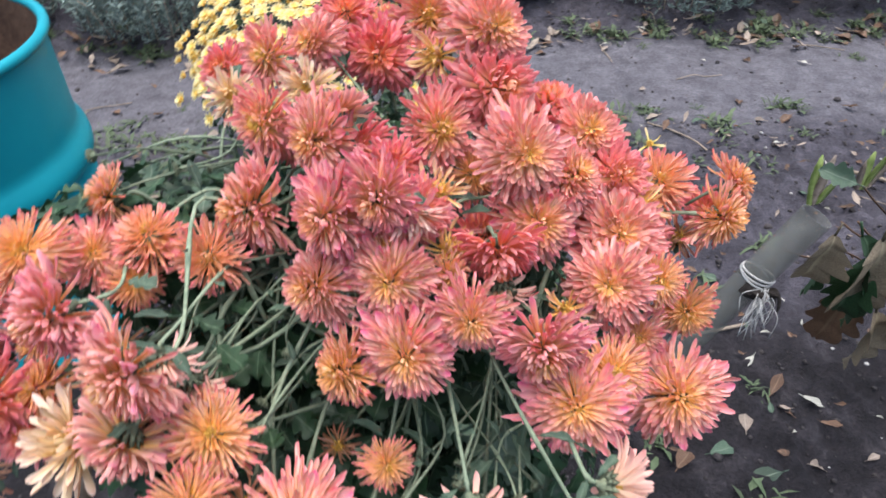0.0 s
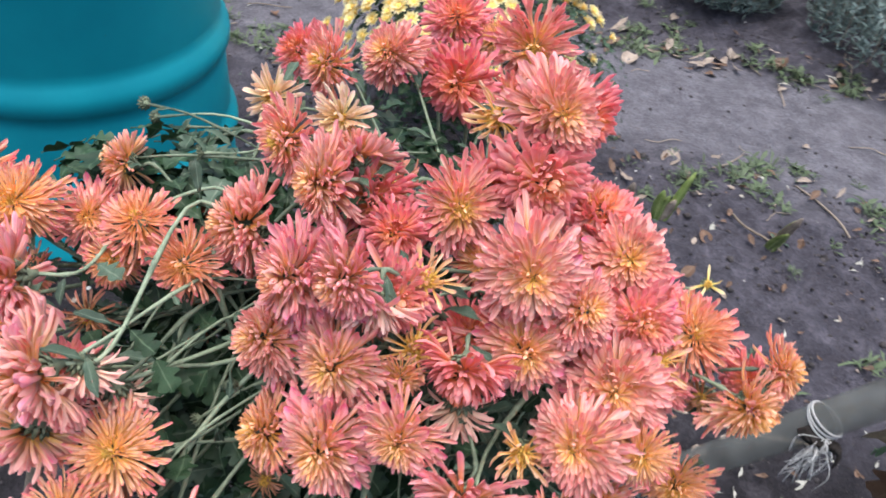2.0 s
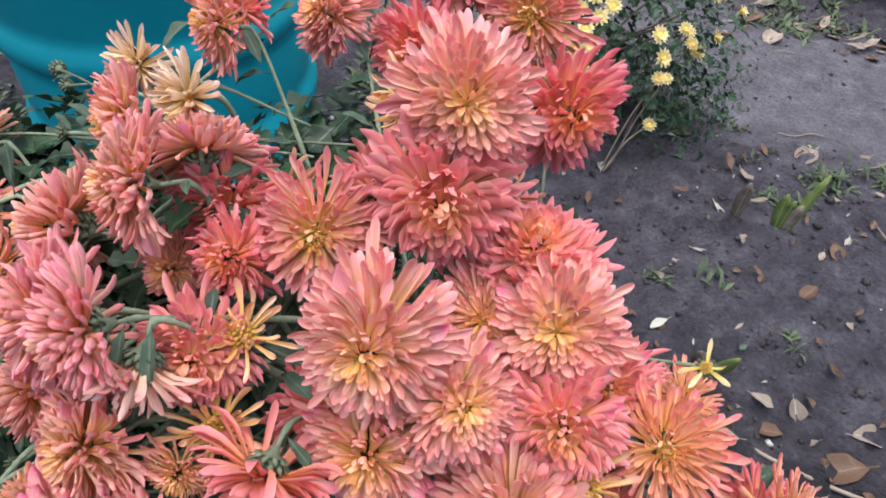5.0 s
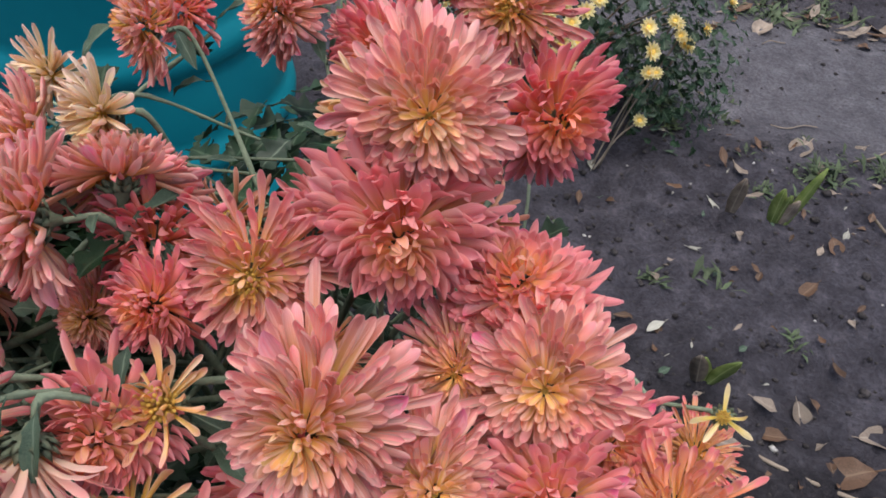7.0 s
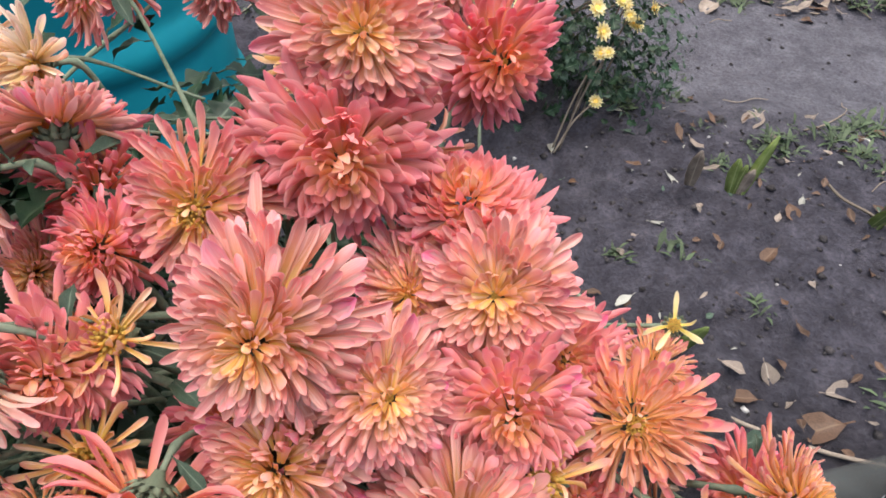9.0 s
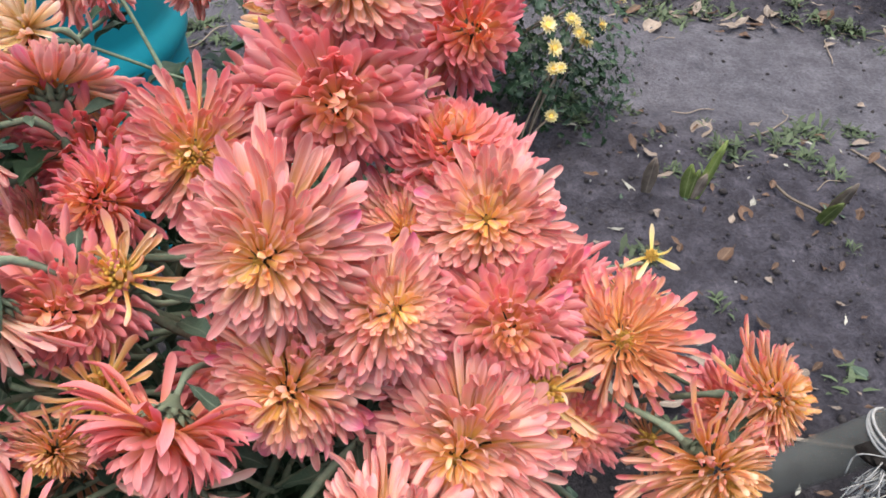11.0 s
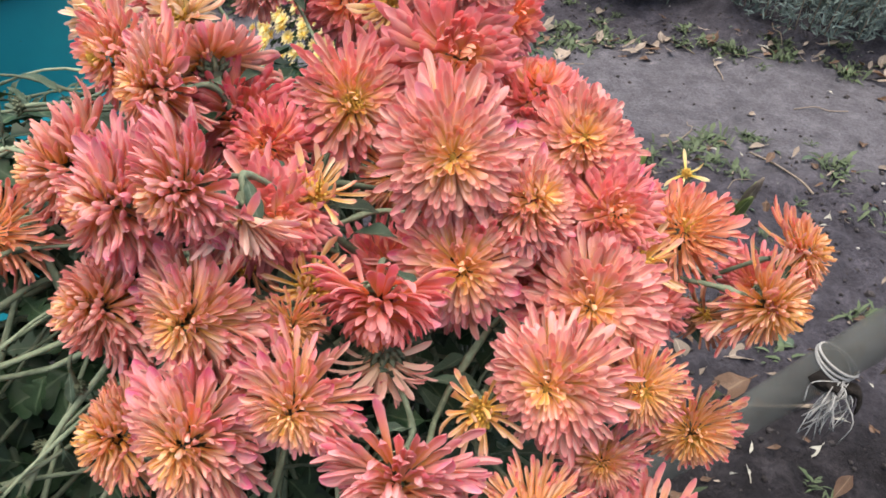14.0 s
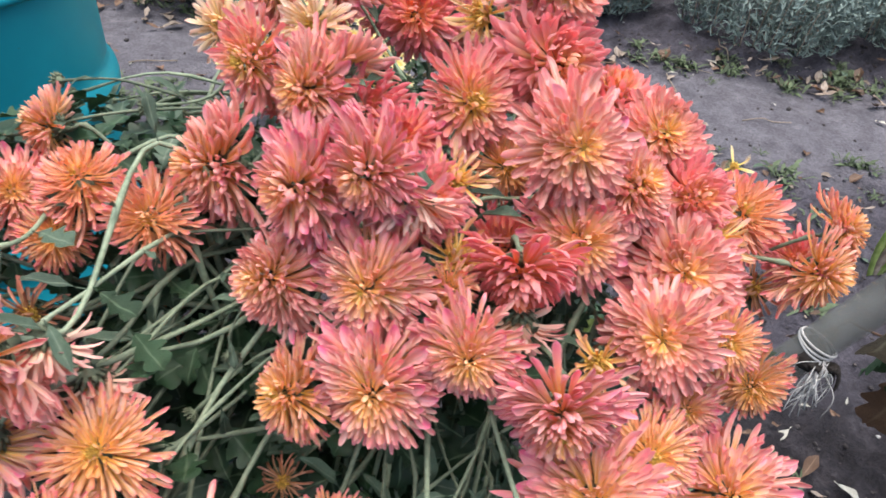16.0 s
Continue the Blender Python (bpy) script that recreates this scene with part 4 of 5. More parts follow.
scatter_leaves("foliage", side, 130, (-0.17, 0.29, 0.59), (0.09, 0.06, 0.05), 0.03, MUM_LEAVES, 9, label="dark green lobed leaves")


# ---- the barrel ----
def lathe(shape, profile, sides=64, slot=0):
    verts, faces, uvs = [], [], []
    n = len(profile)
    for i, (r, z) in enumerate(profile):
        for j in range(sides):
            q = 2 * math.pi * j / sides
            verts.append((r * math.cos(q), r * math.sin(q), z))
            uvs.append((i / (n - 1), j / sides))
    for i in range(n - 1):
        for j in range(sides):
            k = (j + 1) % sides
            faces.append((i * sides + j, i * sides + k, (i + 1) * sides + k, (i + 1) * sides + j))
    shape.add(verts, faces, uvs, slot)


def barrel(at, R, height):
    top = thing("barrel", at, "teal-painted open steel barrel with rolled ribs standing on soil", "barrel")

    def rib(z, d=0.011):
        return [(R, z - 0.05), (R - 0.004, z - 0.036), (R + d * 0.3, z - 0.026), (R + d, z - 0.014), (R + d * 1.15, z), (R + d, z + 0.014), (R + d * 0.3, z + 0.026), (R - 0.002, z + 0.038), (R, z + 0.05)]

    s = Shape()
    prof = [(R - 0.01, 0.0), (R + 0.006, 0.004), (R + 0.008, 0.016), (R, 0.024)] + rib(height * 0.28) + rib(0.352)
    prof += [(R, height - 0.03), (R + 0.002, height - 0.015)]
    lathe(s, prof)
    part("body", s.mesh("body", TEAL), top)
    s = Shape()
    tube(s, [((R + 0.002) * math.cos(q), (R + 0.002) * math.sin(q), height - 0.01) for q in np.linspace(0, 2 * math.pi, 73)], 0.009, 8, False)
    part("rim", s.mesh("rim", TEAL), top, label="rolled teal rim with worn paint")
    s = Shape()
    lathe(s, [(R - 0.006, height - 0.014), (R - 0.006, 0.012), (0.001, 0.012)])
    part("lining", s.mesh("lining", RUST), top, label="rusty brown inside wall")


barrel((-0.885, 0.968, 0.0), 0.260, 0.565)


# ---- the plastic pipe stake ----
def pipe_stake(top_at, foot_at, knot_t, r=0.02):
    p, q = Vector(top_at), Vector(foot_at)
    d = (q - p).normalized()
    rest = thing("plastic_pipe", q, "leaning milky grey plastic pipe used as a plant stake", "pipe")
    a = d.orthogonal().normalized()
    b = d.cross(a)
    s = Shape()
    length, sides = (q - p).length, 28
    verts, faces = [], []
    for rad, ends in ((r, (0, 1)), (r - 0.0025, (1, 0))):
        for e in ends:
            for j in range(sides):
                w = 2 * math.pi * j / sides
                verts.append(p + d * length * e + (a * math.cos(w) + b * math.sin(w)) * rad)
    for i in range(4):
        for j in range(sides):
            k = (j + 1) % sides
            i2 = (i + 1) % 4
            faces.append((i * sides + j, i * sides + k, i2 * sides + k, i2 * sides + j))
    s.add(verts, faces)
    part("tube", s.mesh("tube", PIPE, smooth=False), rest, Matrix.Identity(4))
    c = p.lerp(q, knot_t)
    rnd = random.Random(5)
    tie = thing("string_tie", c, "white fibre string and dark rag tied round the plastic pipe", "string")
    for k in range(3):
        s = Shape()
        o = d * (0.003 * k - 0.010)
        tube(s, [c + o + (a * math.cos(w) + b * math.sin(w)) * (r + 0.001) + d * 0.003 * math.sin(w + k) for w in np.linspace(0, 6.283, 25)], 0.0014, 6, False)
        part("winding", s.mesh("winding", STRING), tie, Matrix.Identity(4))
    # a strip of cloth wound round the pipe, with two loose ends
    s = Shape()
    verts, faces, m, n = [], [], 40, 9
    for i in range(m):
        w = 2 * math.pi * i / m
        for j in range(n):
            u = j / (n - 1)
            front = max(0.0, (a * math.cos(w) + b * math.sin(w)).dot(Vector((0.55, -0.8, 0.2)))) ** 1.5
            rad = r + 0.0006 + math.sin(math.pi * u) * front * (0.002 + 0.03 * abs(noise.noise((math.cos(w) * 6, math.sin(w) * 6, u * 5))))
            verts.append(c + d * (0.02 * u - 0.002 + 0.006 * noise.noise((math.cos(w) * 1.5, math.sin(w) * 1.5, 7 + u))) + (a * math.cos(w) + b * math.sin(w)) * rad)
    for i in range(m):
        for j in range(n - 1):
            k = (i + 1) % m
            if (a * math.cos(2 * math.pi * i / m) + b * math.sin(2 * math.pi * i / m)).dot(Vector((0.55, -0.8, 0.2))) < 0.25:
                continue
            faces.append((i * n + j, k * n + j, k * n + j + 1, i * n + j + 1))
    s.add(verts, faces)
    for sign in (-1, 1):
        o = c + d * 0.01 + Vector((0.012, -r - 0.002, 0.004))
        line = glide([o, o + Vector((0.012, -0.008, 0.004 * sign)), o + Vector((0.016 + 0.004 * sign, -0.010, -0.018))], 4)
        verts, faces = [], []
        for i, p in enumerate(line):
            w = Vector((0.3, 0.4, 0.8 * sign)) * 0.006 * (1 + 0.3 * math.sin(i))
            verts += [p - w, p + Vector((0, -0.002, 0)), p + w, p + Vector((0, 0.001, 0))]
        for i in range(len(line) - 1):
            for j in range(4):
                faces.append((i * 4 + j, i * 4 + (j + 1) % 4, i * 4 + 4 + (j + 1) % 4, i * 4 + 4 + j))
        s.add(verts, faces)
    part("rag", s.mesh("rag", DARKTIE), tie, Matrix.Identity(4), "dark crumpled rag")
    s = Shape()
    for k in range(44):
        o = c + Vector((rnd.uniform(0.0, 0.012), -r - 0.002, rnd.uniform(-0.01, 0.004)))
        e = o + Vector((rnd.uniform(-0.03, 0.012), rnd.uniform(-0.028, 0.0), -rnd.uniform(0.02, 0.06)))
        tube(s, glide([o, o.lerp(e, 0.45) + Vector((rnd.uniform(-0.012, 0.012), rnd.uniform(-0.012, 0.004), 0.006)), e], 4), 0.0006, 4)
    part("fringe", s.mesh("fringe", STRING), tie, Matrix.Identity(4), "loose white fibre ends")


pipe_stake((0.437, 0.632, 0.50), (0.20, 0.64, -0.02), 0.19)


# ---- yellow chrysanthemum ----
def small_flower_mesh(n, mat):
    s = Shape()
    r = random.Random(3)
    for ring, (count, up, ln) in enumerate(((n, 8, 1.0), (n - 3, 34, 0.8))):
        for i in range(count):
            q = 2 * math.pi * (i + 0.5 * ring) / count + r.uniform(-0.08, 0.08)
            m = Matrix.Rotation(q, 4, "Z") @ Matrix.Rotation(radians(-up + r.uniform(-8, 8)), 4, "Y")
            pts = [(0.15, -0.08, 0), (0.15, 0.08, 0), (0.7 * ln, -0.17, 0.05), (0.7 * ln, 0.17, 0.05), (ln, 0, 0.02)]
            s.add([m @ Vector(p) for p in pts], [(0, 2, 3, 1), (2, 4, 3)], [(0, 0.2), (0, 0.8), (0.6, 0.0), (0.6, 1), (1, 0.5)])
    tube(s, [(0, 0, -0.2), (0, 0, 0.1), (0, 0, 0.2)], [0.2, 0.32, 0.2], 8, True, 1)
    return s.mesh("small_flower", mat, DISC)


def yellow_plant(at, radii, height, count, sprays):
    top = thing("yellow_chrysanthemum", at, "rounded bush of small lemon-yellow chrysanthemum flowers on soil", "plant")
    r = random.Random(11)
    meshes = [small_flower_mesh(k, PETAL["yellow"]) for k in (11, 13, 15)]
    c = Vector(at) + Vector((0, 0, height * 0.42))
    for i in range(count):
        f = (i + 0.5) / count
        q = i * 2.39996
        z = 1 - f * 0.92
        rad = math.sqrt(max(0.02, 1 - z * z))
        d = Vector((rad * math.cos(q), rad * math.sin(q), z))
        if (z < 0.2 and r.random() < 0.35) or (d.x > 0.45 and d.y < 0.5 and r.random() < 0.85):
            continue
        p = c + Vector((d.x * radii[0], d.y * radii[1], d.z * height * 0.6)) * r.uniform(0.9, 1.08)
        part("flower_head", r.choice(meshes), top, facing(p, d + Vector((0, 0, 0.5)), r.uniform(0, 6)) @ Matrix.Scale(r.uniform(0.016, 0.022), 4))
    scatter_leaves("foliage", top, 1100, c, (radii[0] * 0.97, radii[1] * 0.97, height * 0.56), 0.035, MUM_LEAVES[:4], 12, label="small dark green leaves")
    scatter_leaves("foliage", top, 620, Vector(at) + Vector((0.27, 0.02, 0.10)), (0.15, 0.16, 0.2), 0.026, BRACTS + MUM_LEAVES[:2], 13, label="fine dark green leaves")
    for p in sprays:
        part("flower_head", meshes[1], top, facing(p, (0.2, -0.5, 0.8), r.uniform(0, 6)) @ Matrix.Scale(r.uniform(0.014, 0.018), 4))
        s = Shape()
        foot = Vector((p[0] - 0.05, p[1] - 0.02 - 0.3 * (0.3 - p[2]), 0.0))
        tube(s, glide([foot, foot.lerp(Vector(p), 0.5) + Vector((-0.005, 0.01, 0.01)), Vector(p)], 5), 0.0022, 6)
        part("stem", s.mesh("stem", TWIG), top, Matrix.Identity(4))
    for k in range(16):
        s = Shape()
        q = r.uniform(0, 6.28)
        e = c + Vector((math.cos(q) * radii[0] * 0.7, math.sin(q) * radii[1] * 0.7, r.uniform(-0.1, 0.1)))
        tube(s, glide([Vector(at) + Vector((r.uniform(-0.05, 0.05), r.uniform(-0.05, 0.05), -0.01)), Vector(at).lerp(e, 0.5) + Vector((0, 0, 0.03)), e], 5), 0.0025, 6)
        part("stem", s.mesh("stem", TWIG), top, Matrix.Identity(4))


yellow_plant((-0.31, 1.60, 0.0), (0.32, 0.33), 0.48, 560,
             ((-0.057, 1.457, 0.094), (-0.064, 1.431, 0.219), (-0.05, 1.43, 0.225), (-0.042, 1.544, 0.247), (-0.055, 1.56, 0.26), (-0.03, 1.55, 0.23), (-0.06, 1.53, 0.28)))


# ---- lavender ----
def lavender(at, radius, height, count, seed):
    r = random.Random(seed)
    top = thing("lavender_bush", at, "low grey-green lavender bush at the edge of the path", "bush", "lavender row")
    s, w = Shape(), Shape()
    for _ in range(count):
        q, f = r.uniform(0, 6.28), math.sqrt(r.random())
        lean = Vector((math.cos(q) * f, math.sin(q) * f, 0))
        foot = Vector(at) + lean * radius * 0.85 + Vector((0, 0, 0.012))
        tip = Vector(at) + lean * radius * r.uniform(0.85, 1.15) + Vector((0, 0, height * (1 - 0.55 * f * f) * r.uniform(0.7, 1.08)))
        pts = glide([foot, foot.lerp(tip, 0.5) + Vector((0, 0, 0.03)), tip], 3)
        if r.random() < 0.12:
            tube(w, pts, 0.002, 4)
        for k in range(0, 7):
            p = pts[k]
            for _ in range(3):
                d = Vector((r.gauss(0, 1), r.gauss(0, 1), r.gauss(0.9, 0.6))).normalized() * r.uniform(0.022, 0.042)
                n = d.cross(Vector((r.gauss(0, 1), r.gauss(0, 1), r.gauss(0, 1)))).normalized() * 0.0028
                s.add([p - n * 0.5, p + n * 0.5, p + d * 0.5 + n, p + d * 0.5 - n, p + d], [(0, 1, 2, 3), (3, 2, 4)])
    part("foliage", s.mesh("foliage", LAVENDER), top, Matrix.Identity(4), kind="stuff")
    part("stem_mass", w.mesh("stem_mass", TWIG), top, Matrix.Identity(4), kind="stuff")


for k, (x, y, rad, h) in enumerate(((-1.02, 2.46, 0.34, 0.34), (-1.7, 2.4, 0.36, 0.36), (-0.36, 2.66, 0.3, 0.3), (0.30, 2.76, 0.26, 0.26), (0.92, 2.70, 0.36, 0.40),
                                    (1.52, 2.76, 0.36, 0.38), (2.1, 2.86, 0.34, 0.36), (-0.7, 3.2, 0.34, 0.36), (0.15, 3.3, 0.34, 0.3), (1.2, 3.5, 0.4, 0.42), (-1.5, 3.2, 0.4, 0.4))):
    lavender((x, y, ground_height(x, y)), rad, h, 520, 40 + k)


# ---- gladiolus stubs ----
def stub(x, y, blades, height, seed, lean=0.16, turn=0.2):
    """Cut-off sword leaves standing in the soil."""
    r = random.Random(seed)
    z = ground_height(x, y)
    top = thing("leaf_stub", (x, y, z), "cut yellow-green sword leaves with brown edges in soil", "plant", "cut leaf stubs")
    turn = r.uniform(0, 3.14) if turn is None else turn
    for k in range(blades):
        s = Shape()
        side = Vector((math.cos(turn), math.sin(turn), 0))
        fan = (k - (blades - 1) / 2) * lean + r.uniform(-0.1, 0.1)
        d = (side * fan + Vector((r.uniform(-0.15, 0.15), r.uniform(-0.15, 0.15), 1))).normalized()
        h, w = height * r.uniform(0.55, 1.1), r.uniform(0.011, 0.016)
        nrm = side.cross(d).normalized()
        verts, uvs, faces = [], [], []
        for i in range(6):
            u = i / 5
            wide = w * (0.55 + 0.5 * math.sin(u * 2.6)) * (1, 1, 1, 0.95, 0.75, 0.25)[i]
            c = Vector((x, y, z - 0.01)) + side * 0.007 * (k - (blades - 1) / 2) + d * h * u + nrm * 0.015 * u * u
            for j, o in ((-1, 0.0), (0, 0.0025), (1, 0.0), (0, -0.0008)):
                verts.append(c + side * wide * j + nrm * o)
                uvs.append((u, 0.5 + 0.5 * j))
        for i in range(5):
            for j in range(4):
                faces.append((i * 4 + j, i * 4 + (j + 1) % 4, (i + 1) * 4 + (j + 1) % 4, (i + 1) * 4 + j))
        faces.append((20, 21, 22, 23))
        s.add(verts, faces, uvs)
        part("blade", s.mesh("blade", LEAF_BRIGHT if (k + seed) % 3 else LEAF_TAN), top, Matrix.Identity(4))


stub(0.262, 1.413, 4, 0.15, 1, 0.1)
stub(0.515, 1.422, 3, 0.15, 2, 0.1)
stub(0.223, 0.959, 3, 0.11, 3)
stub(0.173, 1.378, 1, 0.13, 3)
stub(0.905, 1.34, 3, 0.15, 5, 0.3)
stub(1.05, 1.40, 4, 0.17, 6, 0.3)
stub(1.16, 1.43, 3, 0.16, 7, 0.25)


# ---- leaf litter, twigs, weeds, pebbles ----
LITTER = [leaf_mesh("litter_leaf", m, 1, w, lo, 0.15, c, f, 60 + k) for k, (m, w, lo, c, f) in enumerate((
    (LEAF_TAN, 0.5, 1, 0.3, 0.3), (LEAF_TAN, 0.35, 1, -0.5, 0.3), (LEAF_PALE, 0.4, 1, 0.3, 0.3), (LEAF_PALE, 0.3, 1, 0.6, 0.3), (LEAF_BROWN, 0.6, 2, 0.5, 0.4),
    (LEAF_BROWN, 0.45, 1, -0.6, 0.6), (LEAF_TAN, 0.7, 2, 0.4, 0.5), (LEAF_GREY, 0.5, 2, 0.3, 0.3)))]
LITTER_LABEL = ("curled tan dry leaf lying on soil", "narrow tan dry leaf on soil", "bleached pale leaf scrap on soil", "narrow bleached leaf scrap on soil",
                "dark brown withered leaf on soil", "curled brown leaf on soil", "broad tan dry leaf on soil", "grey-green fallen leaf on soil")


def fallen(x, y, k, size, turn, tip=0.0):
    m = facing((x, y, ground_height(x, y) + 0.008), (tip, 0.2 * tip, 1), turn) @ Matrix.Scale(size, 4)
    thing("fallen_leaf", m, LITTER_LABEL[k], "leaf", "fallen leaves", data=LITTER[k])


def free(x, y):
    """Whether a spot of soil is bare of the plants and the barrel."""
    return (x + 0.885) ** 2 + (y - 0.968) ** 2 > 0.09 and (x - 0.02) ** 2 + (y - 0.38) ** 2 > 0.02 and (x + 0.31) ** 2 + (y - 1.60) ** 2 > 0.06


r = random.Random(21)
for x, y, k, size, turn in ((0.503, 0.97, 4, 0.09, 0.6), (0.45, 1.0, 6, 0.06, 3.6), (0.29, 0.97, 0, 0.045, 3.1), (0.37, 0.94, 4, 0.045, 0.2), (0.28, 1.72, 6, 0.075, 1.2), (0.40, 1.70, 2, 0.055, 2.9), (0.621, 0.745, 2, 0.042, 2.6), (0.456, 0.775, 3, 0.036, 1.9), (0.47, 0.70, 2, 0.03, 0.4),
                            (0.31, 0.88, 0, 0.05, 0.3), (0.34, 0.80, 1, 0.05, 2.0), (0.50, 0.66, 0, 0.05, 4.4), (0.36, 1.02, 6, 0.045, 2.0), (0.12, 1.40, 3, 0.05, 2.4),
                            (0.14, 1.52, 1, 0.06, 2.2), (0.36, 1.56, 0, 0.04, 0.3), (0.55, 0.60, 7, 0.06, 0.2), (0.42, 0.62, 7, 0.055, 3.5)):
    fallen(x, y, k, size, turn)
scraps, slots = Shape(), []


def scrap(x, y, k, size, turn, tip):
    """A far-off leaf scrap, joined with the others of its kind."""
    me = LITTER[k]
    if me.materials[0] not in slots:
        slots.append(me.materials[0])
    m = facing((x, y, ground_height(x, y) + 0.008), (tip, 0.2 * tip, 1), turn) @ Matrix.Scale(size, 4)
    uv = [None] * len(me.vertices)
    for loop, item in zip(me.loops, me.uv_layers[0].data):
        uv[loop.vertex_index] = tuple(item.uv)
    scraps.add([m @ v.co for v in me.vertices], [tuple(p.vertices) for p in me.polygons], uv, slots.index(me.materials[0]))


for _ in range(420):
    x, y = r.uniform(-1.6, 1.9), r.uniform(0.45, 2.6)
    across = y - 0.06 * x
    if not free(x, y) or (1.78 < across < 2.22 and r.random() < 0.75):
        continue
    lay = fallen if y < 1.8 and x > -0.6 else scrap
    lay(x, y, r.choice((0, 1, 2, 3, 4, 4, 4, 5, 5, 5, 6, 7)), r.uniform(0.018, 0.05), r.uniform(0, 6.28), r.uniform(-0.5, 0.3))
for _ in range(260):  # small scraps on the bare soil beside the plants
    x, y = r.uniform(0.05, 1.3), r.uniform(0.6, 1.75)
    scrap(x, y, r.choice((0, 1, 2, 3, 4, 4, 5, 5, 7)), r.uniform(0.01, 0.028), r.uniform(0, 6.28), r.uniform(-0.6, 0.6))
for _ in range(170):  # straw and leaf scraps along the far edge of the path
    x = r.uniform(-1.5, 2.1)
    scrap(x, 2.28 + 0.06 * x + r.gauss(0.0, 0.07), r.choice((0, 1, 1, 4, 5, 5, 6)), r.uniform(0.03, 0.08), r.uniform(0, 6.28), r.uniform(-0.4, 0.3))
thing("leaf_scraps", (0, 0, 0), "scattered dry brown and tan leaf scraps along the path", "leaf litter", kind="stuff", data=scraps.mesh("leaf_scraps", *slots))


def twig(x, y, length, turn, thick, seed):
    q = random.Random(seed)
    s = Shape()
    pts = [Vector((x + math.cos(turn) * length * u + q.uniform(-0.008, 0.008), y + math.sin(turn) * length * u + q.uniform(-0.008, 0.008), 0)) for u in (0, 0.35, 0.7, 1)]
    for p in pts:
        p.z = ground_height(p.x, p.y) + thick + q.uniform(0, 0.008)
    tube(s, glide(pts, 4), thick, 6)
    thing("twig", Matrix.Identity(4), "thin dry grey-brown twig lying on soil", "twig", "fallen twigs", data=s.mesh("twig", TWIG))


twig(0.22, 0.885, 0.36, 0.05, 0.0035, 1)
twig(1.0, 1.47, 0.22, -0.45, 0.005, 5)
twig(0.42, 1.50, 0.14, -0.6, 0.003, 2)
twig(0.60, 1.75, 0.22, -1.0, 0.0025, 3)
for k in range(46):
    x, y = r.uniform(-1.3, 1.7), r.uniform(0.5, 2.5)
    if free(x, y):
        twig(x, y, r.uniform(0.04, 0.16), r.uniform(0, 6.28), r.uniform(0.001, 0.0025), 100 + k)


def weed(x, y, size, count, seed, mat=None):
    q = random.Random(seed)
    z = ground_height(x, y)
    top = thing("weed", (x, y, z), "small green weed tuft growing in soil", "plant", "weeds")
    s = Shape()
    for _ in range(count):
        a, ln = q.uniform(0, 6.28), size * q.uniform(0.5, 1.2)
        d = Vector((math.cos(a), math.sin(a), q.uniform(0.2, 1.3))).normalized()
        side_ = d.cross(Vector((0, 0, 1))).normalized() * ln * q.uniform(0.04, 0.13)
        o = Vector((x + q.gauss(0, size * 0.35), y + q.gauss(0, size * 0.35), z - 0.003))
        pts = [o - side_ * 0.3, o + side_ * 0.3, o + d * ln * 0.55 + side_, o + d * ln * 0.55 - side_, o + d * ln - Vector((0, 0, ln * 0.25))]
        s.add(pts, [(0, 1, 2, 3), (3, 2, 4)], [(0, 0.4), (0, 0.6), (0.5, 1), (0.5, 0), (1, 0.5)])
    part("tuft", s.mesh("tuft", mat or GRASS), top, Matrix.Identity(4), kind="stuff")


weed(0.34, 1.13, 0.03, 26, 1)
weed(0.43, 1.68, 0.05, 40, 2)
weed(0.30, 1.60, 0.04, 30, 3)
weed(0.55, 0.76, 0.03, 18, 4)
for k in range(150):
    x, y = r.uniform(-1.7, 2.0), r.choice((r.uniform(0.5, 1.75), r.uniform(1.5, 1.85), r.uniform(2.2, 2.6)))
    if free(x, y):
        weed(x, y, r.uniform(0.02, 0.055), r.randint(10, 34), 200 + k)

for k in range(34):  # rough grass beyond the barrel
    x, y = r.uniform(-1.75, -1.12), r.uniform(0.9, 1.75)
    weed(x, y, r.uniform(0.05, 0.09), r.randint(26, 44), 800 + k)
for k in range(16):  # weeds between the barrel and the yellow bush
    x, y = r.uniform(-0.75, -0.45), r.uniform(1.2, 1.65)
    if free(x, y):
        weed(x, y, r.uniform(0.03, 0.06), r.randint(20, 36), 840 + k)
for k in range(110):  # grass along both edges of the path
    x = r.uniform(-1.6, 2.1)
    y = 0.06 * x + (2.34 + r.gauss(0, 0.07) if k % 4 else 1.66 + r.gauss(0, 0.06))
    if free(x, y):
        weed(x, y, r.uniform(0.03, 0.06), r.randint(24, 50), 600 + k)

s = Shape()
for _ in range(6500):
    x, y = r.uniform(-1.7, 2.0), r.uniform(0.3, 2.7)
    rad = r.uniform(0.0015, 0.006) * (2.0 if r.random() < 0.08 else 1.0)
    if 1.72 < y - 0.06 * x < 2.3 and r.random() < 0.85:
        continue
    c = Vector((x, y, ground_height(x, y) + rad * 0.3))
    ring = [c + Vector((math.cos(a) * rad * r.uniform(0.7, 1.2), math.sin(a) * rad * r.uniform(0.7, 1.2), r.uniform(-0.2, 0.3) * rad)) for a in (0, 1.05, 2.1, 3.14, 4.2, 5.2)]
    pale = 1 if r.random() < 0.035 else 0
    s.add(ring + [c + Vector((0, 0, rad * 0.8)), c - Vector((0, 0, rad))], [(i, (i + 1) % 6, 6) for i in range(6)] + [((i + 1) % 6, i, 7) for i in range(6)], None, pale)
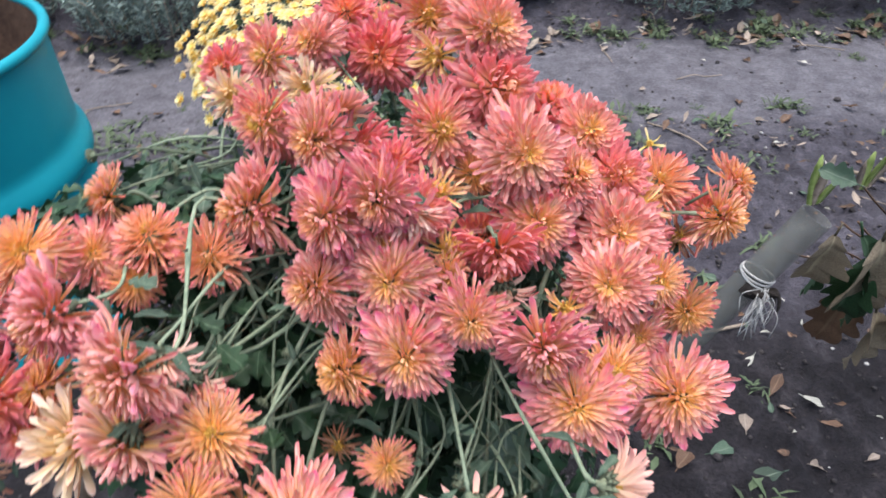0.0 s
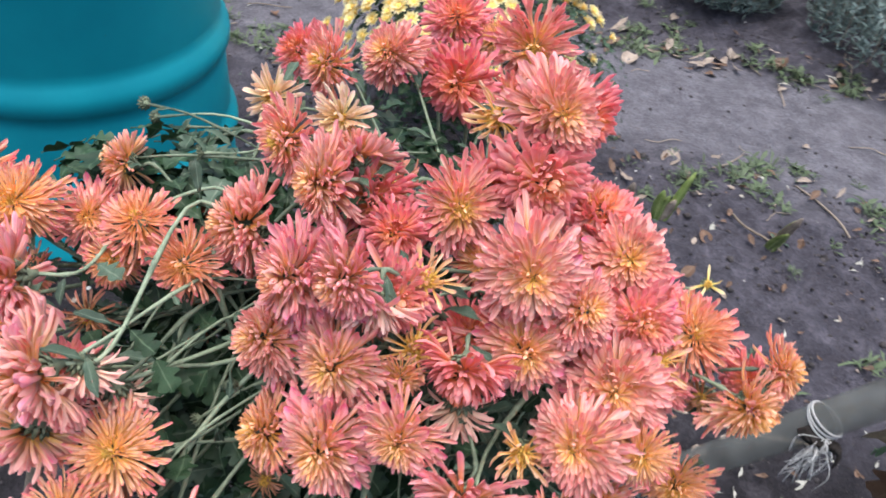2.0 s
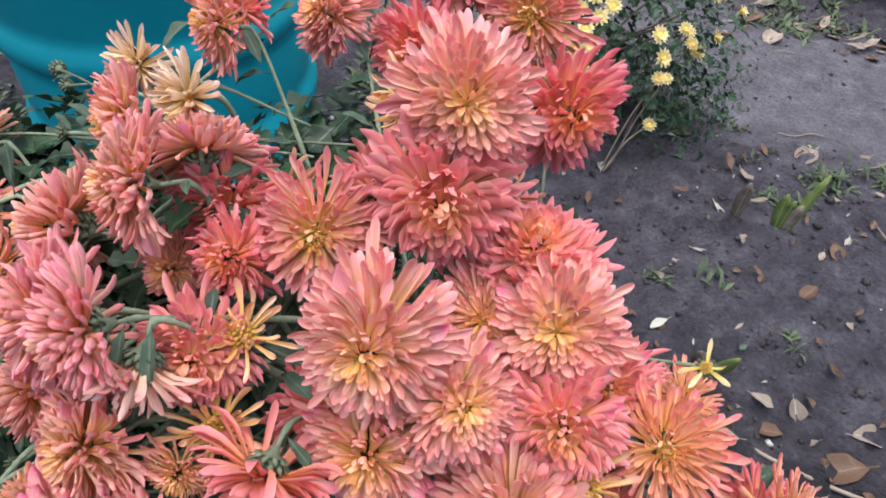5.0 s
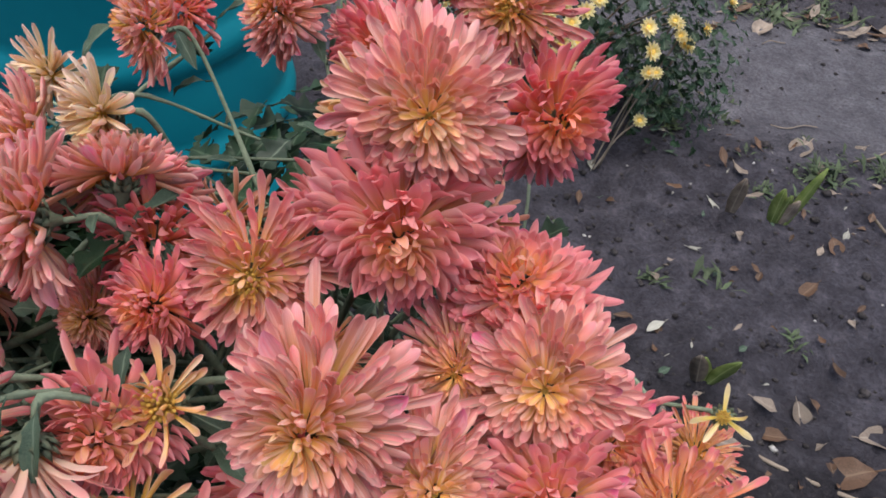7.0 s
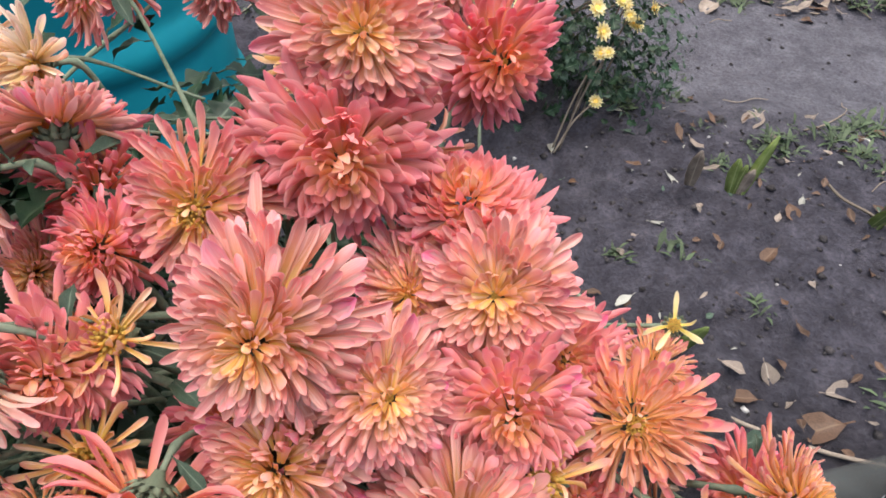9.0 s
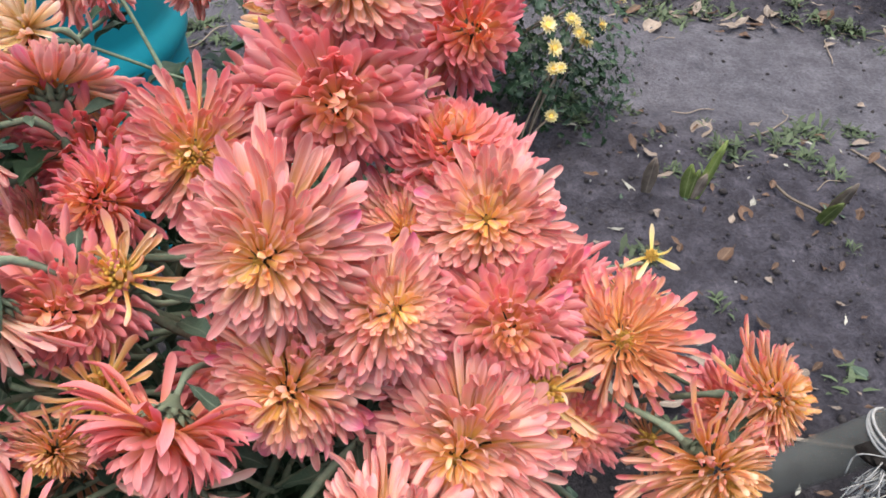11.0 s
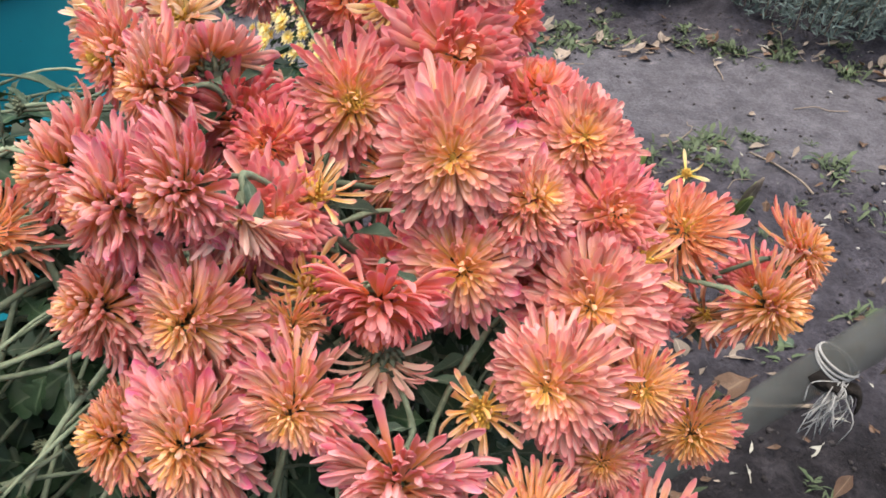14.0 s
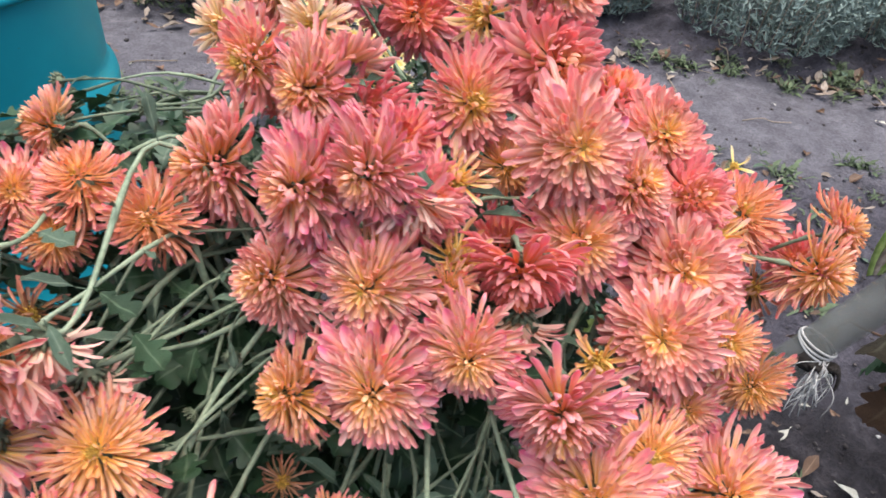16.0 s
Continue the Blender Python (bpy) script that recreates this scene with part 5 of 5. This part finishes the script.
thing("soil_crumbs", (0, 0, 0), "loose dark soil crumbs and a few pale pebbles", "soil", kind="stuff", data=s.mesh("soil_crumbs", CLOD, STONE))


# ---- bronze-leaved plant beside the pipe ----
def hung(way, face):
    """A turn with x along way and z as near to face as can be."""
    x = Vector(way).normalized()
    y = Vector(face).cross(x).normalized()
    return Matrix((x, y, x.cross(y))).transposed().to_4x4()


def bronze_plant(at):
    top = thing("bronze_leaf_plant", at, "tall plant with broad drooping bronze and brown autumn leaves", "plant")
    bronze, brown, green, grey = [leaf_mesh("broad_leaf", m, 1, w, 4, 0.4, c, 0.6, 80 + k) for k, (m, w, c) in enumerate((
        (LEAF_BRONZE, 0.78, 0.7), (LEAF_BROWN, 0.7, 1.0), (LEAF_GREEN, 0.6, 0.5), (LEAF_GREY, 0.6, 0.4)))]
    for k, (x, y, z, dx, dy, dz, size, me) in enumerate((
            (0.475, 0.640, 0.485, -0.15, -0.2, -1, 0.075, bronze), (0.530, 0.640, 0.490, 0.05, -0.2, -1, 0.120, bronze), (0.590, 0.660, 0.470, 0.3, -0.1, -0.9, 0.115, brown),
            (0.560, 0.700, 0.500, 0.7, 0.2, 0.1, 0.060, grey), (0.520, 0.690, 0.500, -0.5, 0.1, 0.2, 0.045, grey), (0.500, 0.680, 0.420, 0.1, -0.1, -1, 0.075, green),
            (0.610, 0.630, 0.420, 0.1, -0.3, -1, 0.100, bronze), (0.560, 0.680, 0.390, 0.2, -0.2, -1, 0.090, green), (0.600, 0.720, 0.330, -0.4, -0.4, -0.7, 0.090, brown),
            (0.660, 0.700, 0.440, 0.6, -0.2, -0.6, 0.110, bronze), (0.640, 0.760, 0.350, 0.3, 0.3, -0.4, 0.090, green), (0.450, 0.690, 0.400, -0.5, -0.1, -0.8, 0.055, brown), (0.545, 0.655, 0.440, -0.2, -0.2, -0.9, 0.090, green),
            (0.570, 0.640, 0.360, 0.1, -0.3, -0.9, 0.090, bronze), (0.630, 0.680, 0.370, 0.4, -0.3, -0.7, 0.100, green), (0.510, 0.660, 0.470, 0.4, -0.2, -0.7, 0.090, green))):
        e, o = Vector((x, y, z)), Vector(at) - Vector((0, 0, 0.01))
        s = Shape()
        tube(s, glide([o, o.lerp(e, 0.55) + Vector((0.01 * math.sin(k * 2), 0.02, 0.06)), e], 5), 0.0014, 6)
        part("stalk", s.mesh("stalk", LEAF_BROWN), top, Matrix.Identity(4))
        m = Matrix.Translation(e) @ hung((dx, dy, dz), (0.4 * math.sin(k * 3), -0.75, 0.65)) @ Matrix.Scale(size * 1.25, 4)
        part("leaf", me, top, m)


bronze_plant((0.86, 0.80, 0.0))


# ---- dry reed leaf and stalk ----
def reed():
    top = thing("reed_leaf", (-0.345, 0.13, 0.0), "bent bleached reed leaf with a green base standing in soil", "plant")
    s = Shape()
    line = glide([(-0.345, 0.13, -0.01), (-0.345, 0.15, 0.2), (-0.333, 0.194, 0.401), (-0.311, 0.204, 0.493), (-0.292, 0.213, 0.537), (-0.265, 0.226, 0.552), (-0.205, 0.238, 0.550)], 6)
    verts, uvs, faces = [], [], []
    for i, p in enumerate(line):
        u = i / (len(line) - 1)
        d = (line[min(i + 1, len(line) - 1)] - line[max(i - 1, 0)]).normalized()
        w = d.cross(Vector((0.25, -0.75, 0.6))).normalized() * (0.0105 * (1 - 0.45 * u * u))
        o = d.cross(w).normalized() * 0.0014
        for q in (-w, -w * 0.5 + o, o * 0.4, w * 0.5 + o, w, -o):
            verts.append(p + q)
        uvs += [(u, 0.1), (u, 0.3), (u, 0.44), (u, 0.7), (u, 0.9), (u, 0.3)]
    for i in range(len(line) - 1):
        for j in range(6):
            faces.append((i * 6 + j, i * 6 + (j + 1) % 6, i * 6 + 6 + (j + 1) % 6, i * 6 + 6 + j))
    s.add(verts, faces, uvs)
    part("blade", s.mesh("blade", LEAF_STRAW), top, Matrix.Identity(4))
    s = Shape()
    pts = glide([(-0.338, 0.135, -0.01), (-0.335, 0.165, 0.22), (-0.318, 0.205, 0.44)], 4)
    tube(s, pts, [0.009 * (1 - 0.85 * i / (len(pts) - 1)) for i in range(len(pts))], 7)
    part("sheath", s.mesh("sheath", LEAF_BRIGHT), top, Matrix.Identity(4), "green leaf sheath")
    t = thing("dry_stalk", (-0.40, 0.15, 0.0), "upright dry brown stalk standing in soil", "stalk")
    s = Shape()
    tube(s, glide([(-0.40, 0.15, -0.01), (-0.331, 0.207, 0.272), (-0.289, 0.235, 0.418), (-0.245, 0.264, 0.574)], 5), 0.0055, 8)
    part("stem", s.mesh("stem", TWIG), t, Matrix.Identity(4))


reed()
